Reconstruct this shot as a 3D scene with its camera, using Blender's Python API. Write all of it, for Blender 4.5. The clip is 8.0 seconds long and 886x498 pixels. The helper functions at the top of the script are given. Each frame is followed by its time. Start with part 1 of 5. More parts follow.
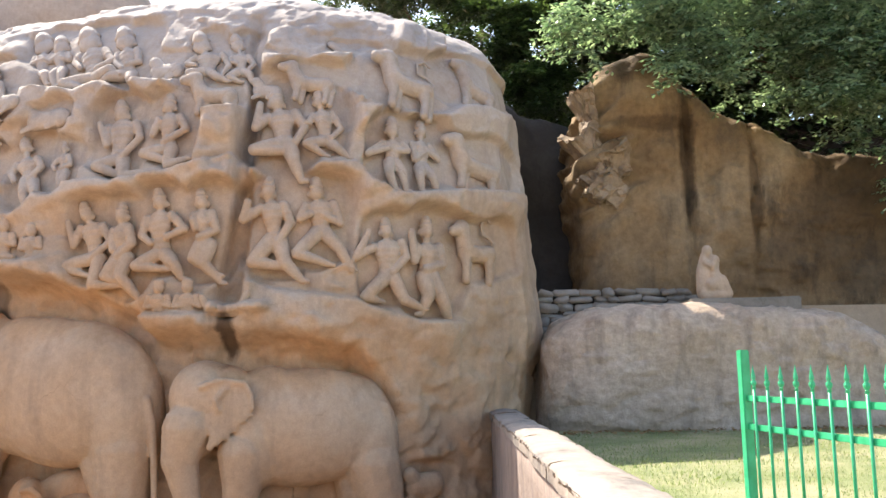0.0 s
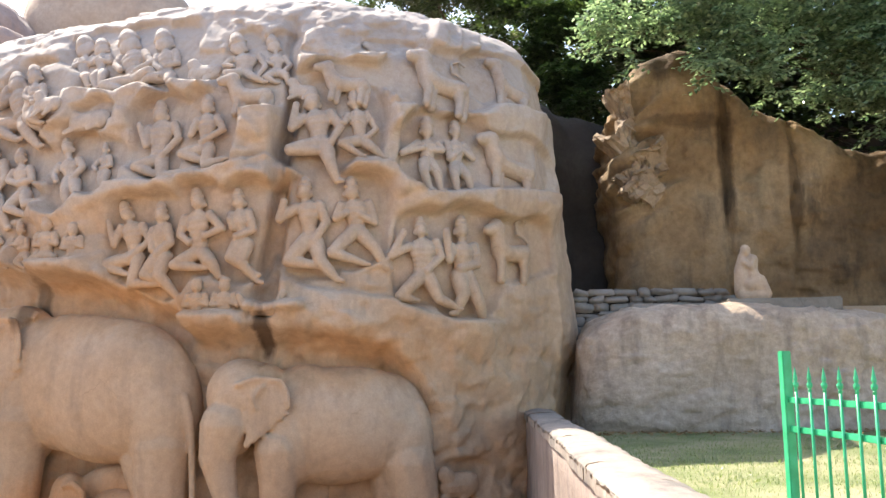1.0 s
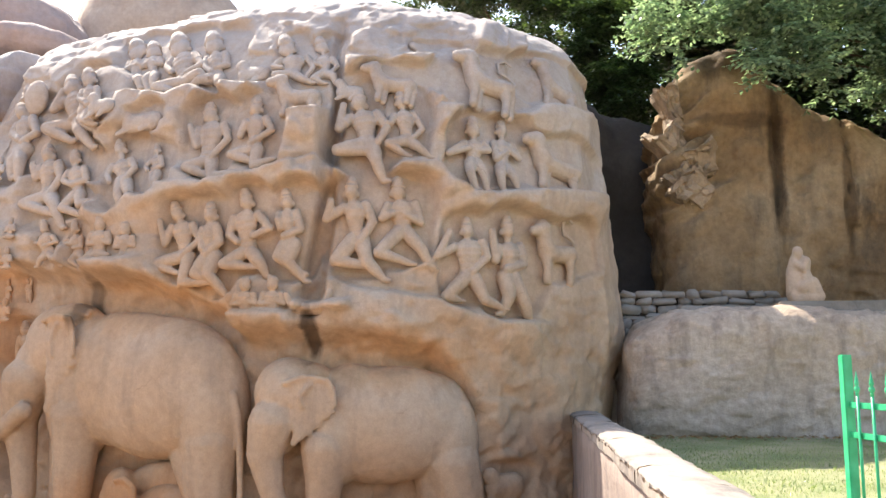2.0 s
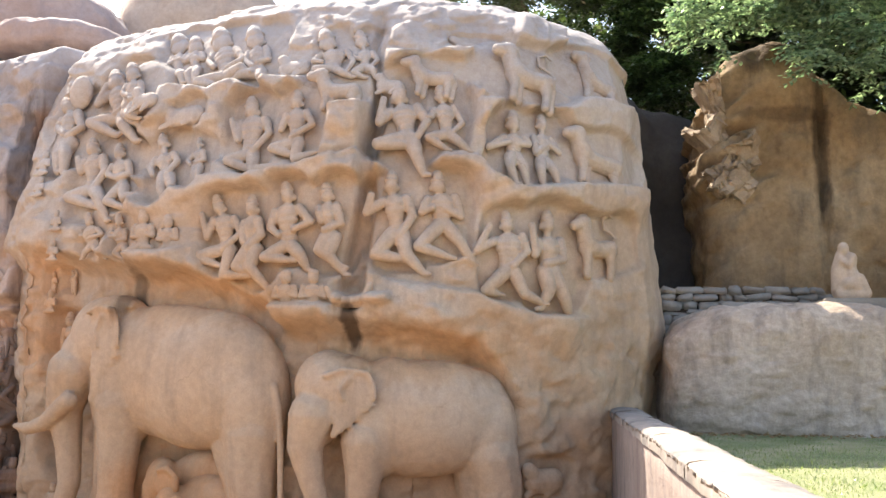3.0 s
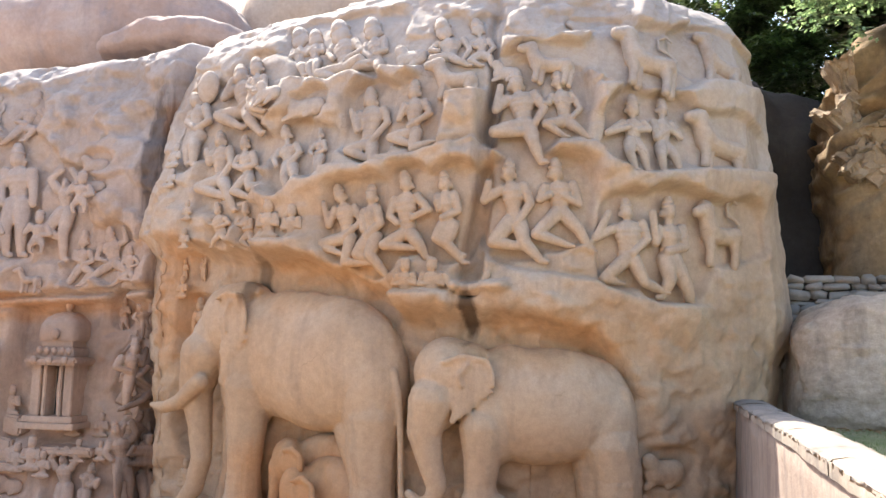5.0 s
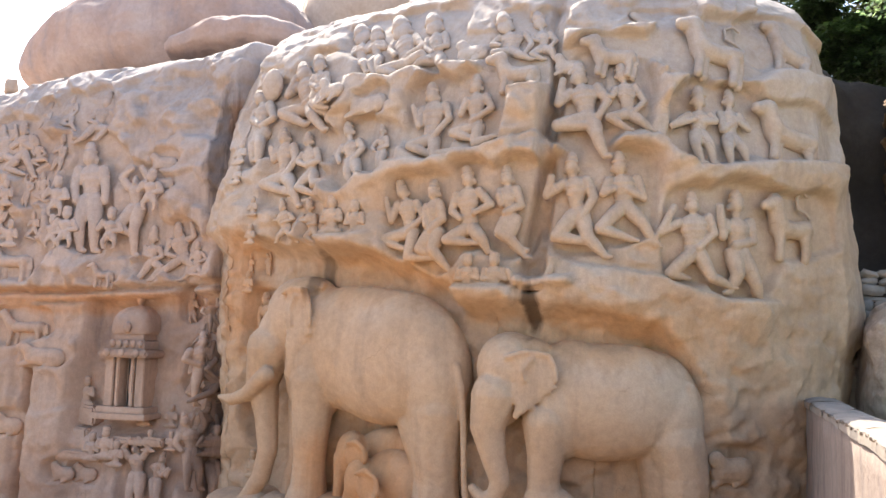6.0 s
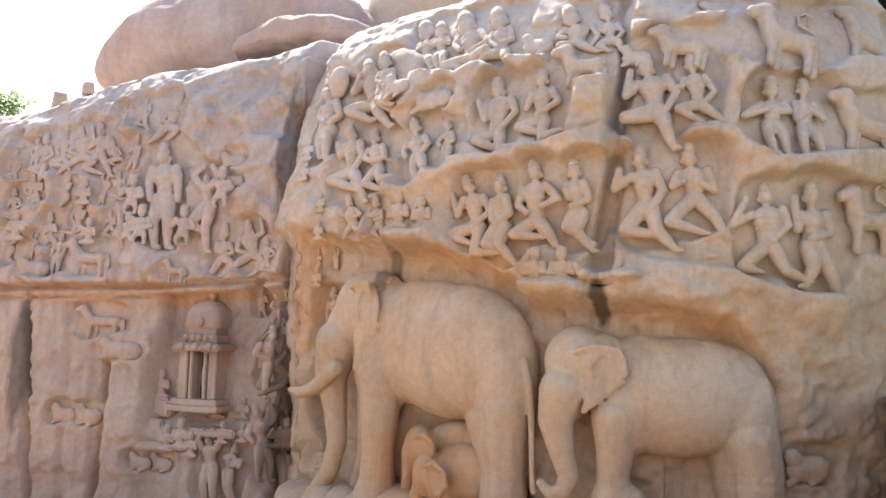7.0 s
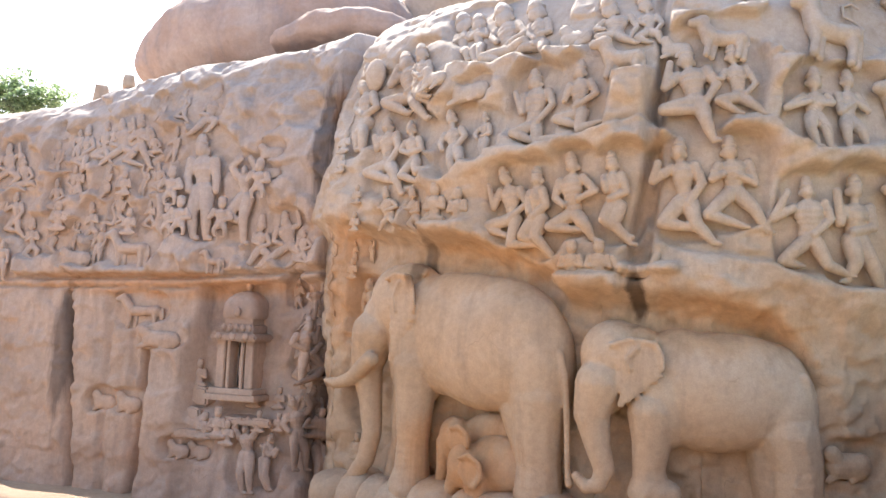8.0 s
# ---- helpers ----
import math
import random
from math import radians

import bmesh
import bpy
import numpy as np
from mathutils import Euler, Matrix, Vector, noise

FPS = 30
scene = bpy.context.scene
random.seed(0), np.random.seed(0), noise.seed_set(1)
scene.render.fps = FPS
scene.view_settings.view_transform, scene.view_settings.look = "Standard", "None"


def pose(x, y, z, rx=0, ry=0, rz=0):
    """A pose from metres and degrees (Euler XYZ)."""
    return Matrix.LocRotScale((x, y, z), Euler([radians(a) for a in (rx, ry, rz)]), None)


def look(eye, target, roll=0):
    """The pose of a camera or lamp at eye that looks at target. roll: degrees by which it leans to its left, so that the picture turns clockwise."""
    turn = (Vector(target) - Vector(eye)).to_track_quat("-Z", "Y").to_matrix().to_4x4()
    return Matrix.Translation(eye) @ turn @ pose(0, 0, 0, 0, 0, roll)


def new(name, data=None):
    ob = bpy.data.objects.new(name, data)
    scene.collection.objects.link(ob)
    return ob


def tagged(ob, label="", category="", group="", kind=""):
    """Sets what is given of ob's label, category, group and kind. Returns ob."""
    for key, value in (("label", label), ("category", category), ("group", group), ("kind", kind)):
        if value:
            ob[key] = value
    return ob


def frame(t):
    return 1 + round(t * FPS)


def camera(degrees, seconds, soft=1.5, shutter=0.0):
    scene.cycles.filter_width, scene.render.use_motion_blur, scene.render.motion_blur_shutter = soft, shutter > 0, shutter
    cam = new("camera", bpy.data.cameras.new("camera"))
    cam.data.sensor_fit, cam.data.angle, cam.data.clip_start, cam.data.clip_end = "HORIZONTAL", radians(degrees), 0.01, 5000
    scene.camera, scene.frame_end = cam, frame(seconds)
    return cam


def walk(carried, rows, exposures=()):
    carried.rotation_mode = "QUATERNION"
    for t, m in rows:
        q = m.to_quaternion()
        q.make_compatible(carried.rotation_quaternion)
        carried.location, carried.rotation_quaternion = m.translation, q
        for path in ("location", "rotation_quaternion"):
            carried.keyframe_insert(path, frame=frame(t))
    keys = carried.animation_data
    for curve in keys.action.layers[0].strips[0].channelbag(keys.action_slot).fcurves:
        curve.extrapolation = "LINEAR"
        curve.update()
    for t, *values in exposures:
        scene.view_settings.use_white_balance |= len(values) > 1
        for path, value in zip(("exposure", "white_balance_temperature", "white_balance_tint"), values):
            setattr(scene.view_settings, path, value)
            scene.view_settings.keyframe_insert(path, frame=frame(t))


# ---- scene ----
cam = camera(55.0, 8.0)
EYE, TILT, LEAN = 1.6, 8.0, 1.0
ROWS = [
    (0.0, 0.0, 0.0, 0.0, 0.0, 0.0, 0.0),
    (0.5, -0.0065, 0.0121, -0.0009, 1.134, -0.045, 0.097),
    (1.0, -0.0275, 0.0021, 0.0004, 2.239, -0.049, -0.036),
    (1.5, -0.0497, 0.0108, 0.0029, 3.764, 0.054, -0.188),
    (3.0, -0.2287, 0.0322, -0.0499, 7.274, -0.269, -0.526),
    (3.5, -0.2938, 0.0161, -0.0469, 8.672, -0.481, -0.783),
    (4.0, -0.3556, 0.0118, -0.0363, 10.783, -0.647, -0.684),
    (4.5, -0.391, -0.0037, -0.0439, 12.676, -0.972, -0.43),
    (6.0, -0.5141, -0.0693, -0.0201, 18.246, -1.618, -0.121),
    (6.5, -0.543, -0.0955, -0.0366, 20.596, -1.748, 0.334),
    (7.0, -0.6024, -0.1345, -0.0493, 22.335, -1.874, 0.315),
    (7.5, -0.636, -0.1465, -0.0719, 23.506, -2.01, 0.121),
    (8.0, -0.6615, -0.1791, -0.077, 24.523, -2.298, 0.025),
]
walk(
    cam,
    [(t, pose(0, 0, EYE, TILT, LEAN, 0) @ pose(x, y, z, 90 + pitch, roll, yaw)) for t, x, y, z, yaw, pitch, roll in ROWS],
    exposures=[(0.0, 1.52), (1.5, 1.6), (3.5, 1.74), (4.5, 1.74), (6.5, 1.72), (8.0, 1.75)],
)

# ---- light: high sun behind the rocks, from the back left ----
SUN_EL, SUN_AZ = 50.0, 43.0
world = bpy.data.worlds.new("sky")
scene.world = world
world.use_nodes = True
wt = world.node_tree
sky = wt.nodes.new("ShaderNodeTexSky")
sky.sky_type, sky.sun_disc = "NISHITA", False
sky.sun_elevation, sky.sun_rotation = radians(SUN_EL), radians(-SUN_AZ)
sky.air_density, sky.dust_density, sky.ozone_density = 1.0, 2.5, 1.0
back = wt.nodes["Background"]
back.inputs["Strength"].default_value = 0.15
wt.links.new(sky.outputs["Color"], back.inputs["Color"])
sun = new("sun", bpy.data.lights.new("sun", "SUN"))
sun.data.energy, sun.data.angle, sun.data.color = 4.6, radians(0.5), (1.0, 0.93, 0.82)
sun.matrix_world = look((-20 * math.sin(radians(SUN_AZ)), 20 * math.cos(radians(SUN_AZ)), 20 * math.tan(radians(SUN_EL))), (0, 0, 0))


# ---- materials ----
def mat(name, rough=0.9):
    m = bpy.data.materials.new(name)
    m.use_nodes = True
    n, l = m.node_tree.nodes, m.node_tree.links
    b = n["Principled BSDF"]
    b.inputs["Roughness"].default_value = rough
    b.inputs["Specular IOR Level"].default_value = 0.25
    return m, n, l, b


def coords(n, l, scale=(1, 1, 1)):
    g, mp = n.new("ShaderNodeNewGeometry"), n.new("ShaderNodeMapping")
    mp.inputs["Scale"].default_value = scale
    l.new(g.outputs["Position"], mp.inputs["Vector"])
    return mp.outputs["Vector"]


def grain(n, l, vec, scale, detail=6, rough=0.6):
    t = n.new("ShaderNodeTexNoise")
    t.inputs["Scale"].default_value, t.inputs["Detail"].default_value, t.inputs["Roughness"].default_value = scale, detail, rough
    l.new(vec, t.inputs["Vector"])
    return t.outputs["Fac"]


def ramp(n, l, fac, stops):
    r = n.new("ShaderNodeValToRGB")
    e = r.color_ramp.elements
    while len(e) < len(stops):
        e.new(0.5)
    for k, (p, c) in zip(e, stops):
        k.position, k.color = p, (*c, 1) if len(c) == 3 else c
    l.new(fac, r.inputs["Fac"])
    return r.outputs["Color"]


def mix(n, l, fac, a, b, kind="MIX"):
    x = n.new("ShaderNodeMix")
    x.data_type, x.blend_type = "RGBA", kind
    for s, v in ((0, fac), (6, a), (7, b)):
        if isinstance(v, (int, float)):
            x.inputs[s].default_value = v
        elif isinstance(v, tuple):
            x.inputs[s].default_value = (*v, 1)
        else:
            l.new(v, x.inputs[s])
    return x.outputs[2]


def relief(n, l, b, heights):
    last = None
    for h, strength, dist in heights:
        k = n.new("ShaderNodeBump")
        k.inputs["Strength"].default_value, k.inputs["Distance"].default_value = strength, dist
        l.new(h, k.inputs["Height"])
        if last:
            l.new(last, k.inputs["Normal"])
        last = k.outputs["Normal"]
    l.new(last, b.inputs["Normal"])


G0, G1 = (0, 0, 0), (1, 1, 1)


def stone(name, low, mid, high, stain, stain_amount=0.5, streak=(1.4, 1.4, 0.16), bump=1.0, spots=0.35, warm=None, stains_and_shading=()):
    """Weathered stone: broad patches, run-down streaks, pitting."""
    m, n, l, b = mat(name, 0.92)
    v = coords(n, l)
    broad, fine, pits = grain(n, l, v, 0.45, 5), grain(n, l, v, 7, 8, 0.7), grain(n, l, v, 38, 4, 0.7)
    col = ramp(n, l, broad, [(0.3, low), (0.5, mid), (0.7, high)])
    streaks = grain(n, l, coords(n, l, streak), 1.6, 7, 0.65)
    col = mix(n, l, mix(n, l, 1.0, ramp(n, l, streaks, [(0.5, G0), (0.72, G1)]), (stain_amount,) * 3, "MULTIPLY"), col, stain)
    col = mix(n, l, spots, col, ramp(n, l, fine, [(0.3, (0.45, 0.42, 0.4)), (0.7, (1, 1, 1))]), "MULTIPLY")
    col = mix(n, l, 0.16, col, ramp(n, l, pits, [(0.35, (0.4, 0.38, 0.36)), (0.6, (1, 1, 1))]), "MULTIPLY")
    # Warmer low stone: real ochre plus warm bounced light put into the colour.
    if warm:
        sep, add, rng_z = n.new("ShaderNodeSeparateXYZ"), n.new("ShaderNodeMath"), n.new("ShaderNodeMapRange")
        l.new(v, sep.inputs[0])
        add.operation = "MULTIPLY_ADD"
        l.new(broad, add.inputs[0])
        add.inputs[1].default_value = 6.0
        l.new(sep.outputs["Z"], add.inputs[2])
        rng_z.inputs["From Min"].default_value, rng_z.inputs["From Max"].default_value = 10.0, 4.0
        l.new(add.outputs[0], rng_z.inputs["Value"])
        col = mix(n, l, rng_z.outputs[0], col, mix(n, l, 1.0, col, warm, "MULTIPLY"))
        crust, high = n.new("ShaderNodeMath"), n.new("ShaderNodeMapRange")
        crust.operation = "MULTIPLY_ADD"
        l.new(fine, crust.inputs[0])
        crust.inputs[1].default_value = 5.0
        l.new(sep.outputs["Z"], crust.inputs[2])
        high.inputs["From Min"].default_value, high.inputs["From Max"].default_value = 9.6, 12.2
        high.inputs["To Max"].default_value = 0.65
        l.new(crust.outputs[0], high.inputs["Value"])
        col = mix(n, l, high.outputs[0], col, (0.40, 0.365, 0.35))
    # Local tints: stains, plus shade and light put into the stone's colour.
    for place, size, tint, share in stains_and_shading:
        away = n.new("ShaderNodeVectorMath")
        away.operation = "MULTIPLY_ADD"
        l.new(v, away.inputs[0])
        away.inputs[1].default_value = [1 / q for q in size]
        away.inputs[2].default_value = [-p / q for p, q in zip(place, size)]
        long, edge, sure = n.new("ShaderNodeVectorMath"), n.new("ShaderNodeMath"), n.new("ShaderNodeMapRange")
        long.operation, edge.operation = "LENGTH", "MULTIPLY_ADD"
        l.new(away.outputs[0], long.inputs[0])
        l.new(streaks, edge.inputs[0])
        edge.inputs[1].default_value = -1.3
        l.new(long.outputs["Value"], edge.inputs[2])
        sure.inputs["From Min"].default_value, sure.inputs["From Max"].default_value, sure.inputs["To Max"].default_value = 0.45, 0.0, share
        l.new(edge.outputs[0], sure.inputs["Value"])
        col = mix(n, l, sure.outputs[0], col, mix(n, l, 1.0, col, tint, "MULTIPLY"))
    bent, cells = n.new("ShaderNodeVectorMath"), n.new("ShaderNodeTexVoronoi")
    wob = n.new("ShaderNodeTexNoise")
    wob.inputs["Scale"].default_value, wob.inputs["Detail"].default_value = 1.3, 5
    l.new(v, wob.inputs["Vector"])
    bent.operation = "MULTIPLY_ADD"
    l.new(wob.outputs["Color"], bent.inputs[0])
    bent.inputs[1].default_value = (1.1, 1.1, 1.1)
    l.new(v, bent.inputs[2])
    cells.feature = "DISTANCE_TO_EDGE"
    cells.inputs["Scale"].default_value = 0.62
    l.new(bent.outputs[0], cells.inputs["Vector"])
    hair = ramp(n, l, cells.outputs["Distance"], [(0.0, G1), (0.007, G0)])
    hair = mix(n, l, 1.0, hair, ramp(n, l, grain(n, l, v, 0.8, 3), [(0.54, G0), (0.66, G1)]), "MULTIPLY")
    col = mix(n, l, mix(n, l, 1.0, hair, (0.35, 0.35, 0.35), "MULTIPLY"), col, mix(n, l, 1.0, col, (0.35, 0.32, 0.3), "MULTIPLY"))
    l.new(col, b.inputs["Base Color"])
    relief(n, l, b, [(hair, -0.2 * bump, 0.02), (grain(n, l, v, 3.2, 6), 0.5 * bump, 0.06), (fine, 0.5 * bump, 0.025), (pits, 0.35 * bump, 0.006)])
    return m


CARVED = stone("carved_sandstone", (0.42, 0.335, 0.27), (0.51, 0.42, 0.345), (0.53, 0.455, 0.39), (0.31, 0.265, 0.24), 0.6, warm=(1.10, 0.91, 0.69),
               # Black channel stain; ochre tints mix iron stain with painted orange bounce light.
               stains_and_shading=[((-3.76, 15.6, 2.2), (0.16, 3.0, 0.5), (0.22, 0.2, 0.19), 0.9), ((-8.3, 16, 2.9), (0.2, 3, 0.6), (0.35, 0.33, 0.32), 0.8), ((-6.9, 16, 2.75), (2.6, 3, 0.6), (1.08, 0.84, 0.56), 0.55),
                       ((-2.4, 16, 1.75), (1.9, 3, 0.6), (1.08, 0.84, 0.56), 0.55), ((-7.2, 16, -0.9), (1.6, 3, 0.9), (1.1, 0.8, 0.52), 0.7), ((-10.7, 17, 2.6), (0.8, 3, 1.6), (1.1, 0.84, 0.6), 0.7)])
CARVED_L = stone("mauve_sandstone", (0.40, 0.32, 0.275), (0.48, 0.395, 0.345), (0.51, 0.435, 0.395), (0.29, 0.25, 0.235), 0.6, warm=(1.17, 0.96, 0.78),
                 # Dark crevice tints hold blackish streaks plus shade put into the colour.
                 stains_and_shading=[((-12.15, 18, 6.2), (0.3, 3, 1.8), (0.25, 0.24, 0.25), 0.9), ((-11.7, 18.5, 6.9), (0.35, 3, 0.6), (1.1, 0.72, 0.45), 0.8), ((-11.9, 18, 0.3), (0.25, 3, 3.4), (0.35, 0.32, 0.31), 0.8), ((-16.3, 17, 2.35), (5.0, 3, 0.35), (1.1, 0.82, 0.55), 0.7),
                         # Groove and niche shade, and brighter-lit lower panels, painted into the colour.
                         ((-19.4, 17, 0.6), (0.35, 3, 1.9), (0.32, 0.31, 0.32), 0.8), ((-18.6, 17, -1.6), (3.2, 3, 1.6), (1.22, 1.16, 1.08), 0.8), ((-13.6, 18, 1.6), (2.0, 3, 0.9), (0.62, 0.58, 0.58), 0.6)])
PALE = stone("pale_weathered_rock", (0.40, 0.30, 0.23), (0.50, 0.39, 0.30), (0.55, 0.45, 0.37), (0.30, 0.25, 0.22), 0.45)
OCHRE = stone("ochre_rock", (0.17, 0.11, 0.06), (0.30, 0.20, 0.105), (0.40, 0.295, 0.18), (0.10, 0.08, 0.06), 0.75, (0.9, 0.9, 0.22), 1.6, 0.6,
              # Stripes darken the cracks; the right-hand tint mixes water stain with painted shade.
              stains_and_shading=[((6.0, 20, 6.6), (0.22, 9, 2.0), (0.28, 0.26, 0.25), 0.9), ((7.5, 20, 5.6), (0.16, 9, 1.6), (0.35, 0.32, 0.3), 0.8), ((10.3, 20, 4.8), (2.4, 9, 2.4), (0.3, 0.28, 0.26), 0.85),
                      ((4.8, 21, 9.1), (1.5, 9, 0.7), (0.35, 0.34, 0.36), 0.8), ((5.1, 20, 7.4), (1.2, 9, 0.2), (0.45, 0.42, 0.4), 0.7)])
# Paler copy of the ochre stone: sun on broken facets put into colour.
FLAKE = stone("sunlit_broken_stone", (0.28, 0.20, 0.13), (0.38, 0.285, 0.19), (0.46, 0.36, 0.26), (0.16, 0.12, 0.09), 0.8, (1, 1, 1), 2.0, 0.6)
GREY = stone("grey_boulder", (0.50, 0.375, 0.275), (0.60, 0.46, 0.345), (0.64, 0.51, 0.395), (0.30, 0.235, 0.19), 0.9, (1.5, 1.5, 0.3), 2.2, 0.65)
RED = stone("reddish_boulder", (0.37, 0.26, 0.215), (0.44, 0.33, 0.285), (0.50, 0.41, 0.375), (0.30, 0.26, 0.265), 0.7)
# Near-black: the deep shade of gaps is put into this colour.
SHADE_ROCK = stone("shade_black_stone", (0.035, 0.03, 0.026), (0.055, 0.047, 0.042), (0.075, 0.065, 0.056), (0.02, 0.018, 0.016), 0.6)
RUBBLE = stone("dry_stone", (0.18, 0.155, 0.13), (0.28, 0.245, 0.205), (0.36, 0.32, 0.275), (0.12, 0.105, 0.09), 0.5, (1, 1, 1))
COPING = stone("lime_washed_coping", (0.26, 0.22, 0.185), (0.34, 0.29, 0.245), (0.40, 0.345, 0.295), (0.11, 0.10, 0.095), 0.9, (1.2, 0.6, 1))
PLASTER = stone("stained_plaster", (0.25, 0.195, 0.165), (0.33, 0.26, 0.22), (0.39, 0.315, 0.265), (0.15, 0.125, 0.115), 0.75, (2.5, 2.5, 0.2))
SAND = stone("packed_sand", (0.19, 0.125, 0.08), (0.22, 0.15, 0.10), (0.25, 0.175, 0.12), (0.16, 0.11, 0.075), 0.4, (1, 1, 1))
EARTH = stone("dry_earth", (0.43, 0.29, 0.175), (0.48, 0.335, 0.21), (0.52, 0.375, 0.245), (0.38, 0.265, 0.165), 0.4, (1, 1, 1))


def green_paint():
    m, n, l, b = mat("green_gloss_paint", 0.35)
    v = coords(n, l)
    l.new(ramp(n, l, grain(n, l, v, 9, 5), [(0.35, (0.03, 0.34, 0.14)), (0.65, (0.055, 0.45, 0.21))]), b.inputs["Base Color"])
    b.inputs["Specular IOR Level"].default_value = 0.5
    relief(n, l, b, [(grain(n, l, v, 60, 3), 0.2, 0.002)])
    return m


def leaf_green(name, a, c, glow):
    m, n, l, b = mat(name, 0.28)
    g = n.new("ShaderNodeNewGeometry")
    col = ramp(n, l, g.outputs["Random Per Island"], [(0.0, a), (1.0, c)])
    l.new(col, b.inputs["Base Color"])
    b.inputs["Specular IOR Level"].default_value = 0.9
    t, x = n.new("ShaderNodeBsdfTranslucent"), n.new("ShaderNodeMixShader")
    l.new(mix(n, l, 1.0, col, glow, "MULTIPLY"), t.inputs["Color"])
    x.inputs[0].default_value = 0.5
    l.new(b.outputs[0], x.inputs[1])
    l.new(t.outputs[0], x.inputs[2])
    l.new(x.outputs[0], n["Material Output"].inputs["Surface"])
    return m


def bark_brown():
    m, n, l, b = mat("bark", 0.9)
    v = coords(n, l, (6, 6, 1.2))
    f = grain(n, l, v, 3, 7)
    l.new(ramp(n, l, f, [(0.3, (0.06, 0.045, 0.03)), (0.7, (0.16, 0.12, 0.09))]), b.inputs["Base Color"])
    relief(n, l, b, [(f, 0.8, 0.03)])
    return m


def turf():
    m, n, l, b = mat("turf", 0.95)
    v = coords(n, l)
    big, fine = grain(n, l, v, 0.9, 5), grain(n, l, v, 30, 6)
    col = ramp(n, l, big, [(0.35, (0.18, 0.21, 0.085)), (0.5, (0.26, 0.265, 0.13)), (0.66, (0.36, 0.325, 0.19))])
    l.new(mix(n, l, 0.5, col, ramp(n, l, fine, [(0.3, (0.4, 0.4, 0.4)), (0.7, (1, 1, 1))]), "MULTIPLY"), b.inputs["Base Color"])
    relief(n, l, b, [(fine, 0.8, 0.03)])
    return m


PAINT = green_paint()
LEAF = leaf_green("leaf", (0.065, 0.115, 0.07), (0.34, 0.42, 0.28), (1.25, 1.35, 0.9))
# Darker copy of the leaf: dense tree shade put into its colour.
LEAF_SHADED = leaf_green("leaf_shaded", (0.02, 0.036, 0.016), (0.085, 0.12, 0.055), (1.3, 1.4, 0.6))
BLADE = leaf_green("grass_blade", (0.17, 0.22, 0.09), (0.30, 0.32, 0.17), (1.2, 1.3, 0.7))
LITTER = leaf_green("dry_leaf", (0.20, 0.12, 0.05), (0.34, 0.22, 0.10), (1.0, 0.9, 0.6))
BARK = bark_brown()
TURF = turf()


# ---- building helpers ----
def mesh_of(name, verts, faces, material, smooth=True):
    me = bpy.data.meshes.new(name)
    me.from_pydata([tuple(v) for v in verts], [], faces)
    me.materials.append(material)
    me.polygons.foreach_set("use_smooth", [smooth] * len(me.polygons))
    me.update()
    return me


def part(name, bm, material, parent=None, label="", smooth=False):
    """Links a bmesh as one mesh object, under a thing if one is given."""
    me = bpy.data.meshes.new(name)
    bm.to_mesh(me)
    bm.free()
    me.materials.append(material)
    me.polygons.foreach_set("use_smooth", [smooth] * len(me.polygons))
    ob = new(name, me)
    ob.parent = parent
    return tagged(ob, label)


def box_bm(x0, x1, y0, y1, z0, z1, bevel=0.0, rough=0.0, cuts=0):
    bm = bmesh.new()
    bmesh.ops.create_cube(bm, size=1)
    for v in bm.verts:
        v.co = Vector((x0 + (v.co.x + 0.5) * (x1 - x0), y0 + (v.co.y + 0.5) * (y1 - y0), z0 + (v.co.z + 0.5) * (z1 - z0)))
    if bevel:
        bmesh.ops.bevel(bm, geom=bm.edges[:], offset=bevel, segments=2, affect="EDGES")
    if cuts:
        bmesh.ops.subdivide_edges(bm, edges=bm.edges[:], cuts=cuts, use_grid_fill=True)
    if rough:
        for v in bm.verts:
            v.co += noise.noise_vector(v.co * 2.3) * rough
    return bm


def rough_noise(P, scale, octaves=4, seed=0):
    """Fractal noise at an array of points."""
    off = Vector((seed * 7.31, seed * 3.17, seed * 1.93))
    return np.array([noise.fractal(Vector(p) * scale + off, 0.9, 2.0, octaves) for p in P])


# ---- shapes of the two carved rock faces ----
CX = -5.25
PLAN_X = [-12.45, -12.1, -11.2, -9.0, -6.5, -4.5, -2.5, -0.8, 0.5, 1.45, 1.87]
PLAN_Y = [19.2, 17.5, 16.5, 15.7, 15.0, 14.7, 14.9, 15.5, 16.4, 17.3, 18.4]
Z_LEV = [-3.0, 0.0, 1.2, 2.5, 4.6, 6.5, 7.7, 8.4, 8.9, 9.35, 9.65, 9.85]
SPREAD = [0.97, 0.98, 1.01, 1.04, 1.01, 0.99, 0.98, 0.965, 0.935, 0.895, 0.80, 0.6]
SPREAD_L = [0.97, 0.98, 1.0, 1.02, 1.01, 1.0, 0.99, 0.975, 0.96, 0.94, 0.88, 0.72]
SETBACK = [0.1, 0.0, 0.0, 0.0, 0.0, 0.5, 0.95, 1.35, 1.75, 2.3, 3.1, 4.6]


def plan_right(x, z):
    """Front face of the right-hand rock: y over x and height."""
    q = (x - CX) / np.where(x > CX, np.interp(z, Z_LEV, SPREAD), np.interp(z, Z_LEV, SPREAD_L)) + CX
    edge = np.maximum(0, np.maximum(PLAN_X[0] - q, q - PLAN_X[-1]))
    return np.interp(q, PLAN_X, PLAN_Y) + 8 * edge + np.interp(z, Z_LEV, SETBACK)


TOP_X = [-27.0, -23.2, -20.9, -18.8, -16.8, -14.8, -13.4, -12.0, -9.0]
